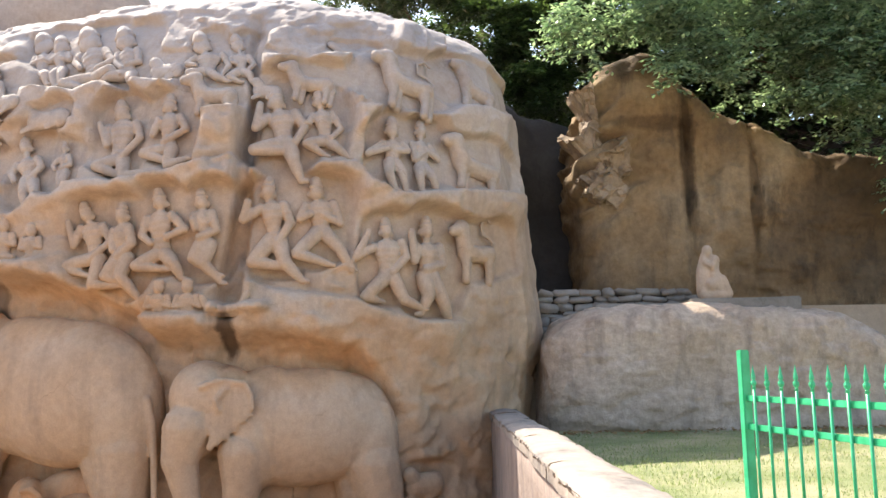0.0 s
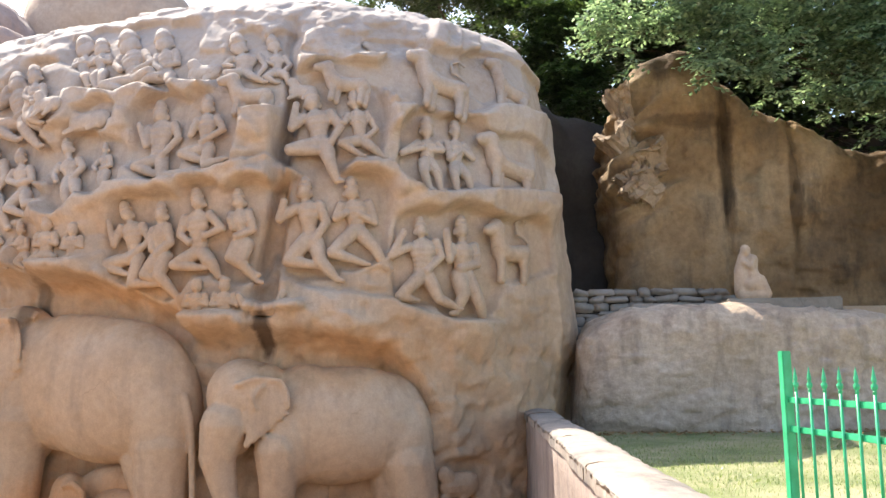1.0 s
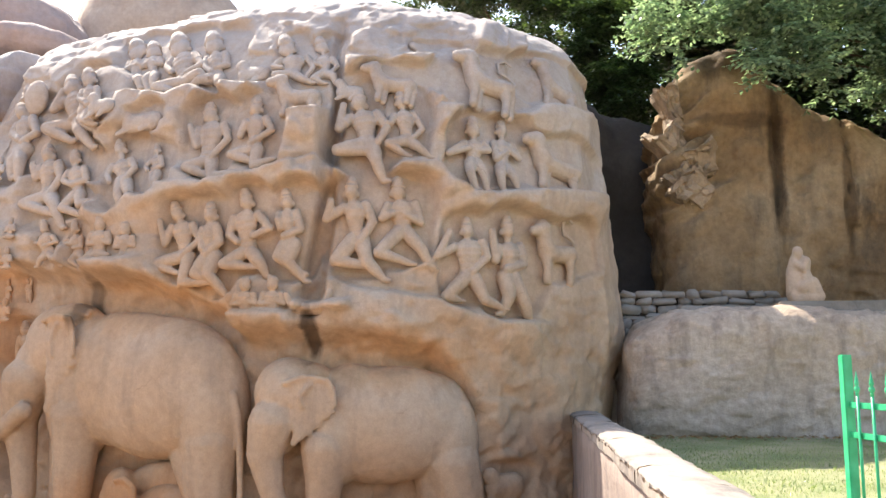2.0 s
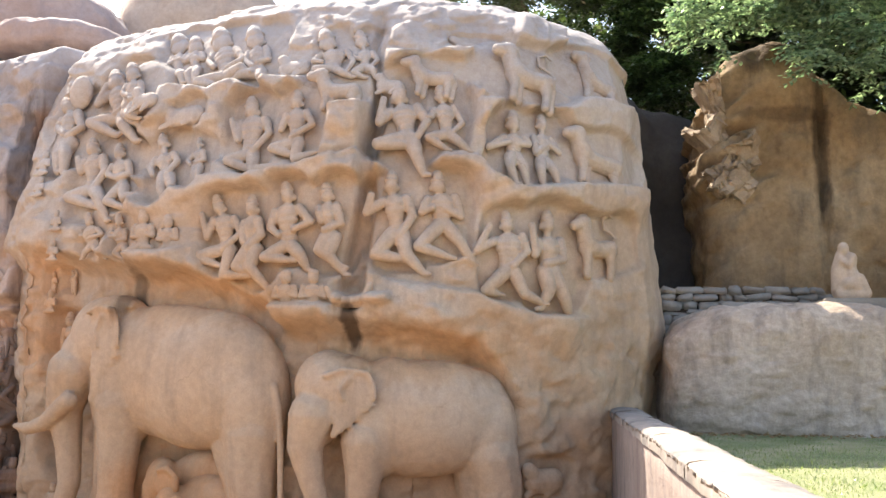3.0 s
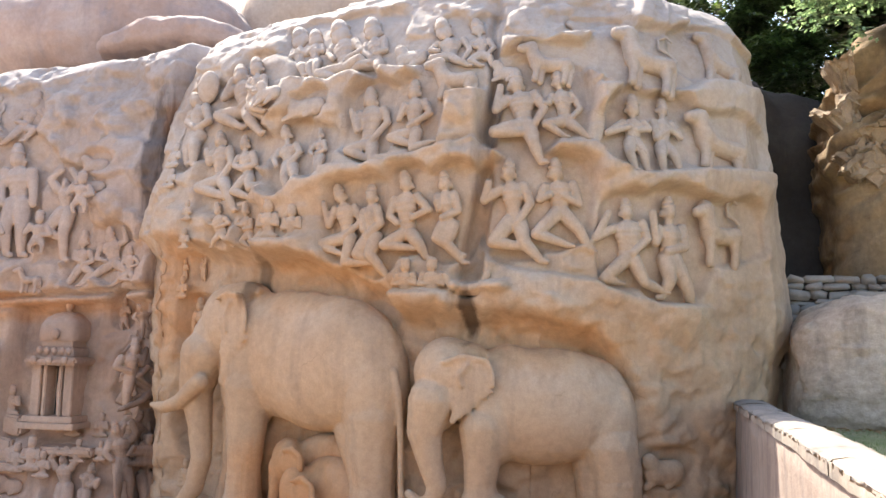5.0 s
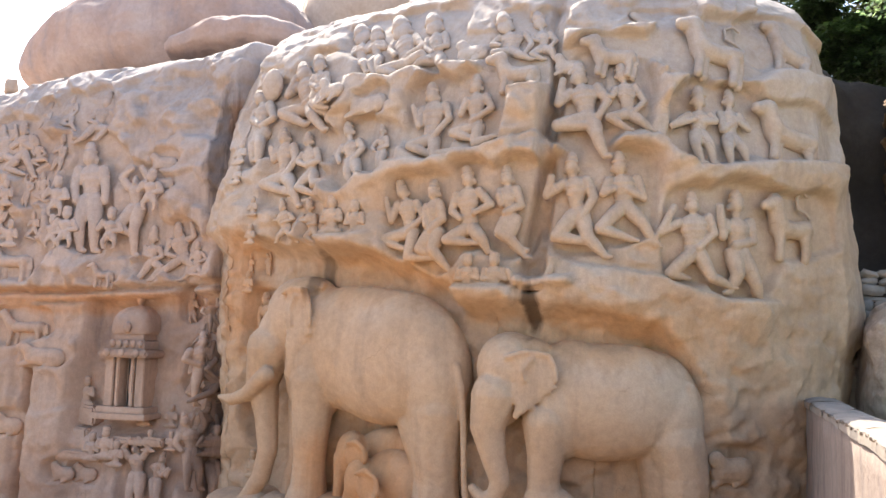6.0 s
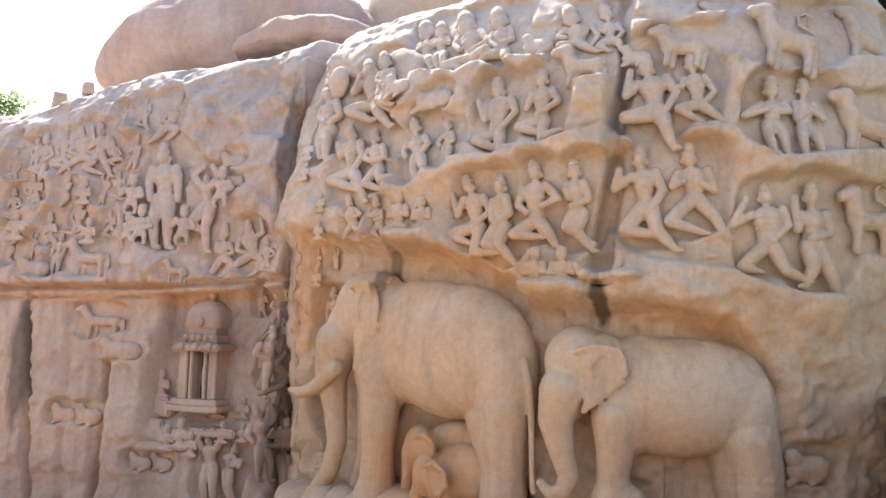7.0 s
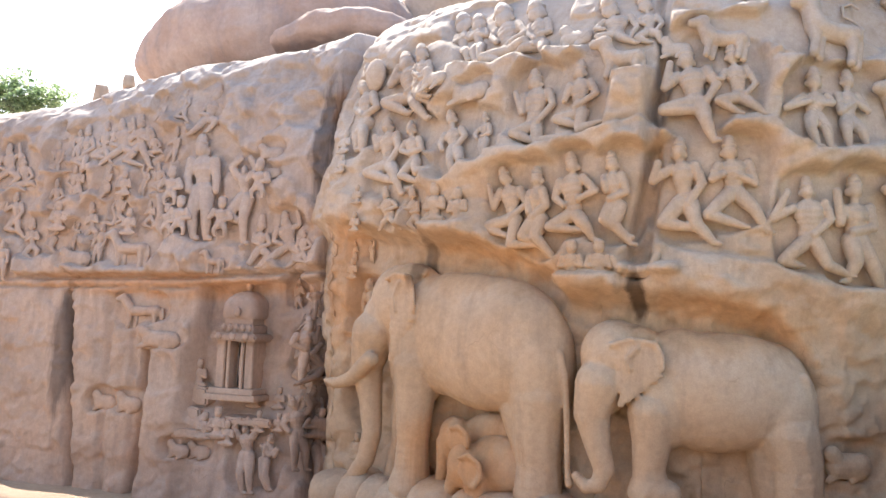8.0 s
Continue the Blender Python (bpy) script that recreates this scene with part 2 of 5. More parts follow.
TOP_Z = [7.4, 7.55, 7.75, 8.35, 8.7, 8.85, 9.0, 9.3, 9.6]


def top_left(x):
    return np.interp(x, TOP_X, TOP_Z)


def plan_left(x, z):
    """Front face of the left-hand rock: y over x and height."""
    zt = top_left(x)
    y = np.interp(x, [-27, -20, -15, -11.95, -11.6, -10.8], [15.4, 16.6, 17.15, 17.35, 18.4, 20.5]) + 0.06 * (z - 2)
    w = np.clip((z - (zt - 2.2)) / 2.2, 0, 1)
    return y + 1.3 * (1 - np.sqrt(np.clip(1 - w * w, 0, 1)))


# lines along which the ledges, the overhang and the cleft run: x, height
LEDGE_TOP = ([-8.58, -6.89, -6.14, -4.88, -3.81, -3.58], [7.38, 6.99, 7.21, 7.01, 6.44, 6.47])
LEDGE_TOP_R = ([-3.26, -2.50, -2.19, -1.07, -0.02], [7.63, 7.57, 7.74, 7.85, 7.75])
LEDGE_BEASTS = ([-1.77, -1.20, -0.15, 0.30, 1.38], [6.57, 6.55, 6.71, 7.00, 7.22])
LEDGE_MID = ([-8.22, -6.68, -5.82, -5.35, -4.67, -3.74], [5.20, 5.06, 5.09, 5.11, 5.25, 5.48])
LEDGE_MID_R = ([-3.42, -2.59, -1.59, -1.28, -0.58, 0.47, 1.51], [5.45, 5.33, 5.43, 5.06, 4.89, 5.09, 5.22])
LEDGE_LOW_R = ([-3.39, -2.93, -1.56, -0.78, 0.22], [3.19, 3.05, 2.88, 2.60, 2.49])
LIP = ([-11.02, -10.00, -8.01, -6.92, -6.16, -5.22, -5.04, -3.92, -2.52, -1.56, -0.98, -0.50, -0.31], [3.95, 3.71, 3.46, 3.31, 3.11, 2.63, 2.35, 2.35, 2.25, 1.98, 1.40, 0.51, -0.69])
CLEFT = ([1.93, 2.84, 3.65, 4.58, 5.48, 6.66, 7.85], [-3.77, -3.71, -3.60, -3.55, -3.51, -3.44, -3.60])
BAND = ([-20.35, -18.56, -16.00, -13.54, -11.85], [2.56, 2.62, 2.66, 2.79, 2.92])


def step(x, lo, hi):
    t = np.clip((x - lo) / (hi - lo), 0, 1)
    return t * t * (3 - 2 * t)


def shelf(x, z, line, out, fade, soft=0.05):
    """A ledge: the stone below the line stands out and fades downwards."""
    below = np.interp(x, *line) - z
    ends = step(x, line[0][0] - 0.5, line[0][0] + 0.1) * (1 - step(x, line[0][-1] - 0.1, line[0][-1] + 0.5))
    return out * ends * step(below, -soft, soft) * (1 - step(below, 0.1, fade))


# undressed blocks left standing on the face: x from, x to, height from, height to, projection
BLOCKS = [
    (-1.93, -1.52, 6.68, 7.37, 0.26),
    (-1.79, -1.23, 7.08, 7.74, 0.2),
    (-1.71, -1.15, 6.15, 6.74, 0.34),
    (-0.93, -0.37, 8.13, 9.11, 0.22),
    (-0.38, 0.1, 7.64, 8.92, 0.2),
    (-8.48, -8.04, 6.45, 7.12, 0.25),
    (-5.38, -4.78, 6.27, 6.71, 0.2),
    (-4.53, -3.7, 5.49, 6.42, 0.2),
    (-5.2, -4.05, 2.28, 2.62, 0.24),
    (-8.15, -6.95, 3.36, 3.66, 0.24),
]


def relief_right(x, z):
    """How far the carved face stands out of the right-hand rock's plan."""
    h = shelf(x, z, LEDGE_TOP, 0.34, 1.3) + shelf(x, z, LEDGE_TOP_R, 0.24, 0.8) + shelf(x, z, LEDGE_BEASTS, 0.26, 1.0)
    h += shelf(x, z, LEDGE_MID, 0.34, 1.3) + shelf(x, z, LEDGE_MID_R, 0.36, 1.0) + shelf(x, z, LEDGE_LOW_R, 0.25, 0.9)
    below = np.interp(x, *LIP) - z
    inside = (0.45 + 0.55 * step(x, -10.9, -9.9)) * (1 - step(x, -1.9, -0.1))
    h -= 0.58 * step(below, -0.12, 0.42) * inside
    h += 0.16 * step(below, -0.8, -0.1) * (1 - step(below, -0.1, 0.15)) * inside
    for x0, x1, z0, z1, out in BLOCKS:
        h += out * step(x, x0 - 0.05, x0 + 0.04) * (1 - step(x, x1 - 0.04, x1 + 0.05)) * step(z, z0 - 0.2, z0 + 0.1) * (1 - step(z, z1 - 0.05, z1 + 0.05))
    return h


def cleft(x, z):
    """The dark water channel down the middle of the rock, with its basin."""
    d = np.abs(x - np.interp(z, *CLEFT) - 0.04 * np.sin(z * 3.1))
    wide = np.interp(z, [1.6, 2.6, 2.8, 4.5, 6.4, 6.9, 9.0], [0.07, 0.07, 0.12, 0.08, 0.06, 0.01, 0.0]) + 0.02 * np.sin(z * 2.3)
    cut = (1 - step(d, wide, wide + 0.14)) * step(z, 1.6, 2.0) * (1 - step(z, 8.2, 9.0))
    h = -np.interp(z, [2.5, 2.8, 6.4, 7.0], [0.10, 0.42, 0.55, 0.25]) * cut
    basin = step(x, -4.15, -4.0) * (1 - step(x, -3.1, -2.95)) * step(z, 2.62, 2.68) * (1 - step(z, 2.78, 2.84))
    h += 0.32 * basin
    return h


def relief_left(x, z):
    """How far the carved face stands out of the left-hand rock's plan."""
    below = np.interp(x, *BAND) - z
    h = -0.24 * step(below, 0.0, 0.05) * (1 - step(below, 0.10, 0.16)) - 0.16 * step(below, 0.28, 0.32) * (1 - step(below, 0.35, 0.40))
    h += 0.18 * step(-below, 0.0, 0.05) * (1 - step(-below, 0.25, 0.9))
    niche = step(x, -15.5, -15.25) * (1 - step(x, -12.2, -11.7)) * step(below, 0.2, 0.5) * step(z, -1.0, -0.5)
    h -= 0.5 * niche
    for cx, lean, deep in ((-19.4, 0.14, 0.45), (-16.7, -0.02, 0.5), (-18.1, 0.07, 0.12), (-17.3, 0.1, 0.1)):
        d = np.abs(x - cx - lean * (2.0 - z))
        h -= deep * (1 - step(d, 0.04, 0.16)) * step(below, 0.4, 0.6)
    h += 0.25 * step(x, -16.6, -16.4) * (1 - step(x, -15.6, -15.3)) * step(below, 1.0, 1.6)
    hollow = np.exp(-(((x + 13.2) / 0.55) ** 2 + ((z - 8.0) / 0.5) ** 2)) + np.exp(-(((x + 12.7) / 0.4) ** 2 + ((z - 7.0) / 0.6) ** 2))
    h -= 0.35 * hollow
    h += 0.35 * np.exp(-(((x + 13.2) / 0.9) ** 2 + ((z - 5.0) / 0.9) ** 2)) + 0.2 * np.exp(-(((x + 14.3) / 0.4) ** 2 + ((z - 5.7) / 0.6) ** 2))
    return h


POCKETS = {"R": [], "L": []}


def pocketed(side, x, z, h):
    """Cuts the ground round every carving back to a flat, and says how much of the raw surface is left."""
    raw = np.ones_like(h)
    for x0, z0, x1, z1, rad, level in POCKETS[side]:
        near = (np.abs(x - (x0 + x1) / 2) < rad * 2.5) & (np.abs(z - (z0 + z1) / 2) < abs(z1 - z0) / 2 + rad * 1.5)
        if not near.any():
            continue
        xn, zn = x[near], z[near]
        dx, dz = x1 - x0, z1 - z0
        t = np.clip(((xn - x0) * dx + (zn - z0) * dz) / (dx * dx + dz * dz), 0, 1)
        d = np.hypot(xn - x0 - t * dx, zn - z0 - t * dz) + 0.07 * np.sin(xn * 5.1 + zn * 2.3) * np.sin(zn * 4.7 - xn)
        w = 1 - step(d, rad * 0.9, rad * 1.12)
        h[near] = h[near] * (1 - w) + level * w
        raw[near] = np.minimum(raw[near], 1 - 0.75 * w)
    return h, raw


def broken(P, seed):
    """Blocky breaks in the undressed stone: sharp-edged patches at two sizes."""
    a, b = rough_noise(P * np.array([1, 0.5, 1.3]), 0.9, 3, seed), rough_noise(P * np.array([1.2, 0.5, 1.0]), 2.1, 3, seed + 1)
    return 0.075 * np.tanh(13 * a) + 0.04 * np.tanh(13 * b)


def grid_faces(rows, cols, loop=False):
    out = []
    for i in range(rows - 1):
        for j in range(cols if loop else cols - 1):
            a, b = i * cols + j, i * cols + (j + 1) % cols
            out.append((a, b, b + cols, a + cols))
    return out


def right_rock():
    """The great carved boulder with elephants: face, sides, rounded top."""
    zs = np.concatenate([np.arange(-3.0, 9.3, 0.045), np.linspace(9.32, 9.85, 16)])
    fx = np.interp(np.linspace(0, 1, 330), np.linspace(0, 1, len(PLAN_X)), PLAN_X)
    side_r, side_l = np.linspace(0, 1, 14)[1:], np.linspace(1, 0, 14)[:-1]
    verts, cols = [], len(side_l) + len(fx) + len(side_r)
    for z in zs:
        s = np.where(fx > CX, np.interp(z, Z_LEV, SPREAD), np.interp(z, Z_LEV, SPREAD_L))
        x = CX + (fx - CX) * s
        y = np.minimum(plan_right(x, np.full_like(x, z)), 24.0)
        px = np.concatenate([x[0] + 0.9 * side_l ** 2, x, x[-1] - 0.6 * side_r ** 2])
        py = np.concatenate([y[0] + (26 - y[0]) * side_l, y, y[-1] + (26 - y[-1]) * side_r])
        tx, ty = np.gradient(px), np.gradient(py)
        ln = np.hypot(tx, ty) + 1e-9
        P = np.column_stack([px, py, np.full_like(px, z)])
        h, raw = pocketed("R", px, P[:, 2], relief_right(px, P[:, 2]))
        edge = np.concatenate([0 * side_l + 0.5, np.interp(fx, [-12.4, -11.5, -1.0, 0.3, 1.87], [0.4, 1.0, 1.0, 0.55, 0.2]), 0 * side_r + 0.3])
        raw *= edge
        h += cleft(px, P[:, 2]) + raw * (0.06 * rough_noise(P, 0.55, 4, 1) + 0.7 * broken(P, 2)) + 0.022 * rough_noise(P, 2.6, 4, 2)
        worn = step(px, -1.1, -0.3) * (1 - step(P[:, 2], 2.0, 2.9))
        if worn.any():
            h += worn * 0.55 * broken(P * np.array([0.8, 1, 0.6]), 5)
        verts.append(P + np.column_stack([ty / ln * h, -tx / ln * h, 0 * h]))
    faces = grid_faces(len(zs), cols)
    faces.append(tuple(range((len(zs) - 1) * cols, len(zs) * cols)))
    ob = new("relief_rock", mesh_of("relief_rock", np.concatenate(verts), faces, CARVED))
    return tagged(ob, "great weathered sandstone boulder carved with rows of figures", "carved rock")


def left_rock():
    """The second carved boulder across the cleft, with its top running back."""
    xs = np.arange(-27.0, -9.6, 0.05)
    zs = np.linspace(-3.0, 1.0, 200)
    verts = []
    tops = top_left(xs) + 0.10 * rough_noise(np.column_stack([xs, 0 * xs, 0 * xs]), 0.9, 4, 5)
    for k in zs:
        z = -3.0 + (tops + 3.0) * (k + 3.0) / 4.0
        P = np.column_stack([xs, plan_left(xs, z), z])
        h, raw = pocketed("L", xs, z, relief_left(xs, z))
        raw *= 0.45 + 0.55 * step(z - np.interp(xs, *BAND), -0.2, 0.1)
        h += raw * (0.10 * rough_noise(P, 0.5, 4, 7) + broken(P, 7)) + 0.03 * rough_noise(P, 2.6, 4, 8)
        P[:, 1] -= h
        verts.append(P)
    last = verts[-1]
    for d in (0.3, 0.7, 1.2, 2.0, 3.0, 4.5, 6.5, 9.0):
        P = last + np.array([0, d, 0])
        P[:, 2] += 0.06 * d + 0.12 * rough_noise(P, 0.6, 4, 9) * min(1, d)
        verts.append(P)
    P = verts[-1].copy()
    P[:, 2] = -3.0
    verts.append(P)
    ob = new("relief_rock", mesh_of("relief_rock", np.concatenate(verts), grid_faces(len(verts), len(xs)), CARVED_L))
    return tagged(ob, "long sandstone rock face carved with crowded figures and a small shrine", "carved rock")


def boulder(name, x0, x1, y0, y1, z0, tops, material, label, power=3.2, amp=0.25, seed=1, res=90, drop=0.0, category="boulder", chips=0.3, cracks=(), scar=None):
    """A worn block: a squarish rounded solid whose top follows the heights given along x."""
    verts, faces = [], []
    nu, nv = res, res // 2
    for i in range(nv + 1):
        b = math.pi * (i / nv - 0.5)
        for j in range(nu):
            a = 2 * math.pi * j / nu
            c = [math.cos(b) * math.cos(a), math.cos(b) * math.sin(a), math.sin(b)]
            ln = sum(abs(q) ** power for q in c) ** (1 / power)
            c = [q / ln for q in c]
            x = (x0 + x1) / 2 + c[0] * (x1 - x0) / 2
            y = (y0 + y1) / 2 + c[1] * (y1 - y0) / 2
            top = np.interp(x, [t[0] for t in tops], [t[1] for t in tops])
            z = z0 + (c[2] + 1) / 2 * (top - z0)
            y += drop * (z - z0)
            p = Vector((x, y, z))
            d = Vector(c).normalized()
            q = p * 0.45 + Vector((seed * 5.3, seed * 2.1, 0))
            e = noise.fractal(q * 2.3, 0.7, 2.0, 4)
            p += d * amp * (noise.fractal(q, 0.8, 2.0, 5) + chips * math.tanh(9 * e) * 0.35 + 0.35 * (0.5 - abs(noise.noise(q * 2.1))))
            for crack, wide in cracks:
                away = abs(x - crack - 0.25 * noise.noise(Vector((0, 0, z * 0.8 + crack))))
                p += Vector((0, 1, 0)) * 0.35 * max(0.0, 1 - away / wide) * (1 if c[1] < 0 else 0)
            if scar and c[1] < 0.5:
                near = math.exp(-(((x - scar[0]) / 0.7) ** 2) - ((z - scar[1]) / 1.15) ** 2)
                k = Vector((x * 1.1 - z * 0.9, y * 0.4, (z - x * 0.6) * 2.6))
                p += Vector((-0.5, -1, 0.1)) * near * scar[2] * (math.tanh(9 * noise.noise(k)) * 0.7 + 0.5 * noise.noise(k * 2.7) + 0.35)
            verts.append(p)
    faces = grid_faces(nv + 1, nu, True)
    ob = new(name, mesh_of(name, verts, faces, material))
    return tagged(ob, label, category)


# ---- carvings ----
CARVINGS = []


def unit_ball(level):
    """Corners and triangles of a unit ball."""
    bm = bmesh.new()
    bmesh.ops.create_icosphere(bm, subdivisions=level, radius=1.0)
    v, f = np.array([p.co[:] for p in bm.verts]), np.array([[p.index for p in t.verts] for t in bm.faces])
    bm.free()
    return v, f


BALL, BALL_FINE = unit_ball(2), unit_ball(3)


class Carving:
    """One carved figure: overlapping rounded solids fused into a single worn mesh."""

    def __init__(self, name, label, category="carving", group="", voxel=0.045, side="R", smooth=6):
        self.name, self.label, self.category, self.group = name, label, category, group
        self.verts, self.faces, self.count = [], [], 0
        self.voxel, self.side, self.smooth = voxel, side, smooth
        self.place = None
        CARVINGS.append(self)

    def y(self, x, z):
        return float((plan_right if self.side == "R" else plan_left)(x, z))

    def solid(self, m, fine=True):
        """An ellipsoid: the unit ball under a matrix."""
        v, f = BALL_FINE if fine else BALL
        m = np.array(m)
        self.verts.append(v @ m[:3, :3].T + m[:3, 3])
        self.faces.append(f + self.count)
        self.count += len(v)

    def ball(self, x, z, rx, rz, ry, off=0.0, tilt=0):
        """An ellipsoid on the face."""
        dx = (self.y(x + 0.4, z) - self.y(x - 0.4, z)) / 0.8
        m = Matrix.Translation((x, self.y(x, z) + off, z)) @ Matrix.Rotation(math.atan(dx), 4, "Z") @ Matrix.Rotation(radians(tilt), 4, "Y")
        self.solid(m @ Matrix.Diagonal((rx, ry, rz, 1)))

    def chain(self, pts):
        """A tapered, bent rod through points with radii."""
        for (a, ra), (b, rb) in zip(pts, pts[1:]):
            n = max(2, int((b - a).length / (0.45 * max(0.01, min(ra, rb)))) + 1)
            for k in range(n + 1):
                t = k / n
                r = ra + (rb - ra) * t
                self.solid(Matrix.Translation(a.lerp(b, t)) @ Matrix.Scale(r, 4), False)

    def limb(self, pts, off=0.0):
        self.chain([(Vector((x, self.y(x, z) + off, z)), r) for x, z, r in pts])


def finish_carvings():
    """Fuses and softens every carving."""
    todo = []
    for c in CARVINGS:
        me = bpy.data.meshes.new(c.name)
        me.from_pydata(np.concatenate(c.verts).tolist(), [], np.concatenate(c.faces).tolist())
        ob = new(c.name, me)
        r = ob.modifiers.new("fuse", "REMESH")
        r.mode, r.voxel_size, r.use_smooth_shade = "VOXEL", c.voxel, True
        s = ob.modifiers.new("wear", "SMOOTH")
        s.factor, s.iterations = 0.5, c.smooth
        if c.place is not None:
            ob.matrix_world = c.place
        tagged(ob, c.label, c.category, c.group)
        todo.append((ob, CARVED if c.side == "R" else CARVED_L))
    bpy.context.view_layer.update()
    dg = bpy.context.evaluated_depsgraph_get()
    made = [(ob, stuff, bpy.data.meshes.new_from_object(ob.evaluated_get(dg))) for ob, stuff in todo]
    for ob, stuff, me in made:
        ob.modifiers.clear()
        ob.data = me
        me.materials.clear()
        me.materials.append(stuff)
        me.polygons.foreach_set("use_smooth", [True] * len(me.polygons))


def stance(crown, chin, shoulder_a, shoulder_b, elbow_a, hand_a, elbow_b, hand_b, hip, knee_a, foot_a, knee_b, foot_b):
    """A pose: where each joint lies across and up, as shares of the figure's height."""
    return dict(crown=crown, chin=chin, shoulder_a=shoulder_a, shoulder_b=shoulder_b, elbow_a=elbow_a, hand_a=hand_a, elbow_b=elbow_b, hand_b=hand_b,
                hip=hip, knee_a=knee_a, foot_a=foot_a, knee_b=knee_b, foot_b=foot_b)


def carved(words, side, x, z, h, joints, mirror=1, stout=False):
    """A carved figure standing h high at a place on a rock face, in the pose given."""
    plan, rel = (plan_right, relief_right) if side == "R" else (plan_left, relief_left)
    foot, top = Vector((x, float(plan(x, z)), z)), Vector((x, float(plan(x, z + h)), z + h))
    zm = z + h / 2
    slope = float(plan(x + 0.3, zm) - plan(x - 0.3, zm)) / 0.6
    size = h
    zax = (top - foot).normalized()
    up = (top - foot).length / h
    xax = Vector((1, slope, 0))
    wide = xax.length
    xax = (xax - zax * xax.dot(zax)).normalized()
    yax = zax.cross(xax)
    level = float(rel(x, zm)) - 0.13 - 0.05 * h
    if stout:
        level += 0.20
    else:
        POCKETS[side].append((x, z + 0.33 * h, x + 0.01, z + 0.74 * h, 0.35 * h, level))
    c = Carving("carved_figure", "weathered sandstone relief figure " + words, "relief figure", "carved relief figures", 0.017 * max(0.8, h / 1.6), side, 2)
    c.place = Matrix((Vector((*xax, 0)), Vector((*yax, 0)), Vector((*zax, 0)), Vector((0, 0, 0, 1)))).transposed()
    c.place.translation = foot + yax * (-level - (0.045 if side == "R" else 0.03) * h)
    if side == "L" and z < 2.6:
        c.place.translation -= yax * 0.07 * h
    elif side == "L":
        c.place = c.place @ Matrix.Diagonal((1, 0.72, 1, 1))

    def at(key, deep=0.0):
        px, pz = joints[key]
        return Vector((px * mirror * wide * size, deep * size, pz * up * size))

    def lump(p, rx, ry, rz, along=None):
        turn = Matrix.Identity(4)
        if along is not None:
            turn = Matrix.Rotation(math.atan2(along.x, along.z), 4, "Y")
        c.solid(Matrix.Translation(p) @ turn @ Matrix.Diagonal((rx * size, ry * size, rz * size, 1)))

    fat = 1.45 if stout else 1.0
    sa, sb, hip = at("shoulder_a", -0.035), at("shoulder_b", -0.035), at("hip", 0.0)
    mid = (sa + sb) / 2
    spine = mid - hip
    span = max((sa - sb).length / size, 0.16)
    for t, w, d in ((0.0, 0.38, 0.066), (0.14, 0.46, 0.088), (0.3, 0.45, 0.090), (0.46, 0.38, 0.080), (0.64, 0.34, 0.074), (0.82, 0.36, 0.076), (1.0, 0.39, 0.082)):
        lump(mid.lerp(hip, t), max(w * span, 0.062) * (1 + 0.25 * (fat - 1)), d * fat, max(0.19 * spine.length / size, 0.045), spine)
    for side_s in (sa, sb):
        lump(side_s, 0.050 * fat, 0.052 * fat, 0.046 * fat)
    lump(hip + Vector((0, -0.01 * size, 0.0)), max(0.36 * span, 0.088), 0.074, 0.05)
    lump(mid.lerp(hip, 0.84) + Vector((0, -0.015 * size, 0)), max(0.33 * span, 0.075), 0.068, 0.014, spine)
    # head, ears and tall crown
    chin, crown = at("chin", -0.05), at("crown", -0.035)
    head = crown - chin
    ln = head.length / size
    c.chain([(mid + Vector((0, 0.01 * size, 0)), 0.042 * size * fat), (chin.lerp(crown, 0.1), 0.040 * size)])
    if stout:
        lump(chin.lerp(crown, 0.42), 0.36 * ln + 0.005, 0.115, 0.42 * ln)
        lump(chin.lerp(crown, 0.75), 0.37 * ln, 0.11, 0.26 * ln)
    else:
        lump(chin.lerp(crown, 0.30), 0.29 * ln, 0.078, 0.34 * ln, head)
        lump(chin.lerp(crown, 0.54), 0.33 * ln, 0.08, 0.08 * ln, head)
        c.chain([(chin.lerp(crown, 0.58), 0.27 * ln * size), (chin.lerp(crown, 0.80), 0.22 * ln * size)])
        lump(chin.lerp(crown, 0.76), 0.265 * ln, 0.066, 0.045 * ln, head)
        lump(chin.lerp(crown, 0.90), 0.13 * ln, 0.04, 0.11 * ln, head)
        for sg in (-1, 1):
            lump(chin.lerp(crown, 0.22) + Vector((sg * 0.27 * ln * size, 0.02 * size, 0)), 0.025, 0.03, 0.035)
    # limbs
    for k, root in (("a", sa), ("b", sb)):
        e, p = at("elbow_" + k, -0.055), at("hand_" + k, -0.085)
        c.chain([(root, 0.056 * size * fat), (e, 0.047 * size * fat), (p, 0.037 * size * fat)])
        lump(p, 0.038, 0.034, 0.040)
        lump(root.lerp(e, 0.45), 0.060 * fat, 0.060 * fat, 0.014, root - e)
    for k, sg in (("a", -1), ("b", 1)):
        root = hip + Vector((sg * mirror * 0.045 * size, -0.02 * size, -0.01 * size))
        e, p = at("knee_" + k, -0.085), at("foot_" + k, -0.055)
        shin = (p - e).length / size
        c.chain([(root, 0.086 * size * fat), (root.lerp(e, 0.5), 0.080 * size), (e, 0.063 * size), (e.lerp(p, 0.4), 0.058 * size), (p, 0.037 * size)])
        toe = Vector((0.06 if p.x > e.x else -0.06, -0.02, -0.012)) * size if shin > 0.1 else Vector((0.0, -0.02, -0.01)) * size
        c.chain([(p, 0.033 * size), (p + toe, 0.024 * size)])
    return c


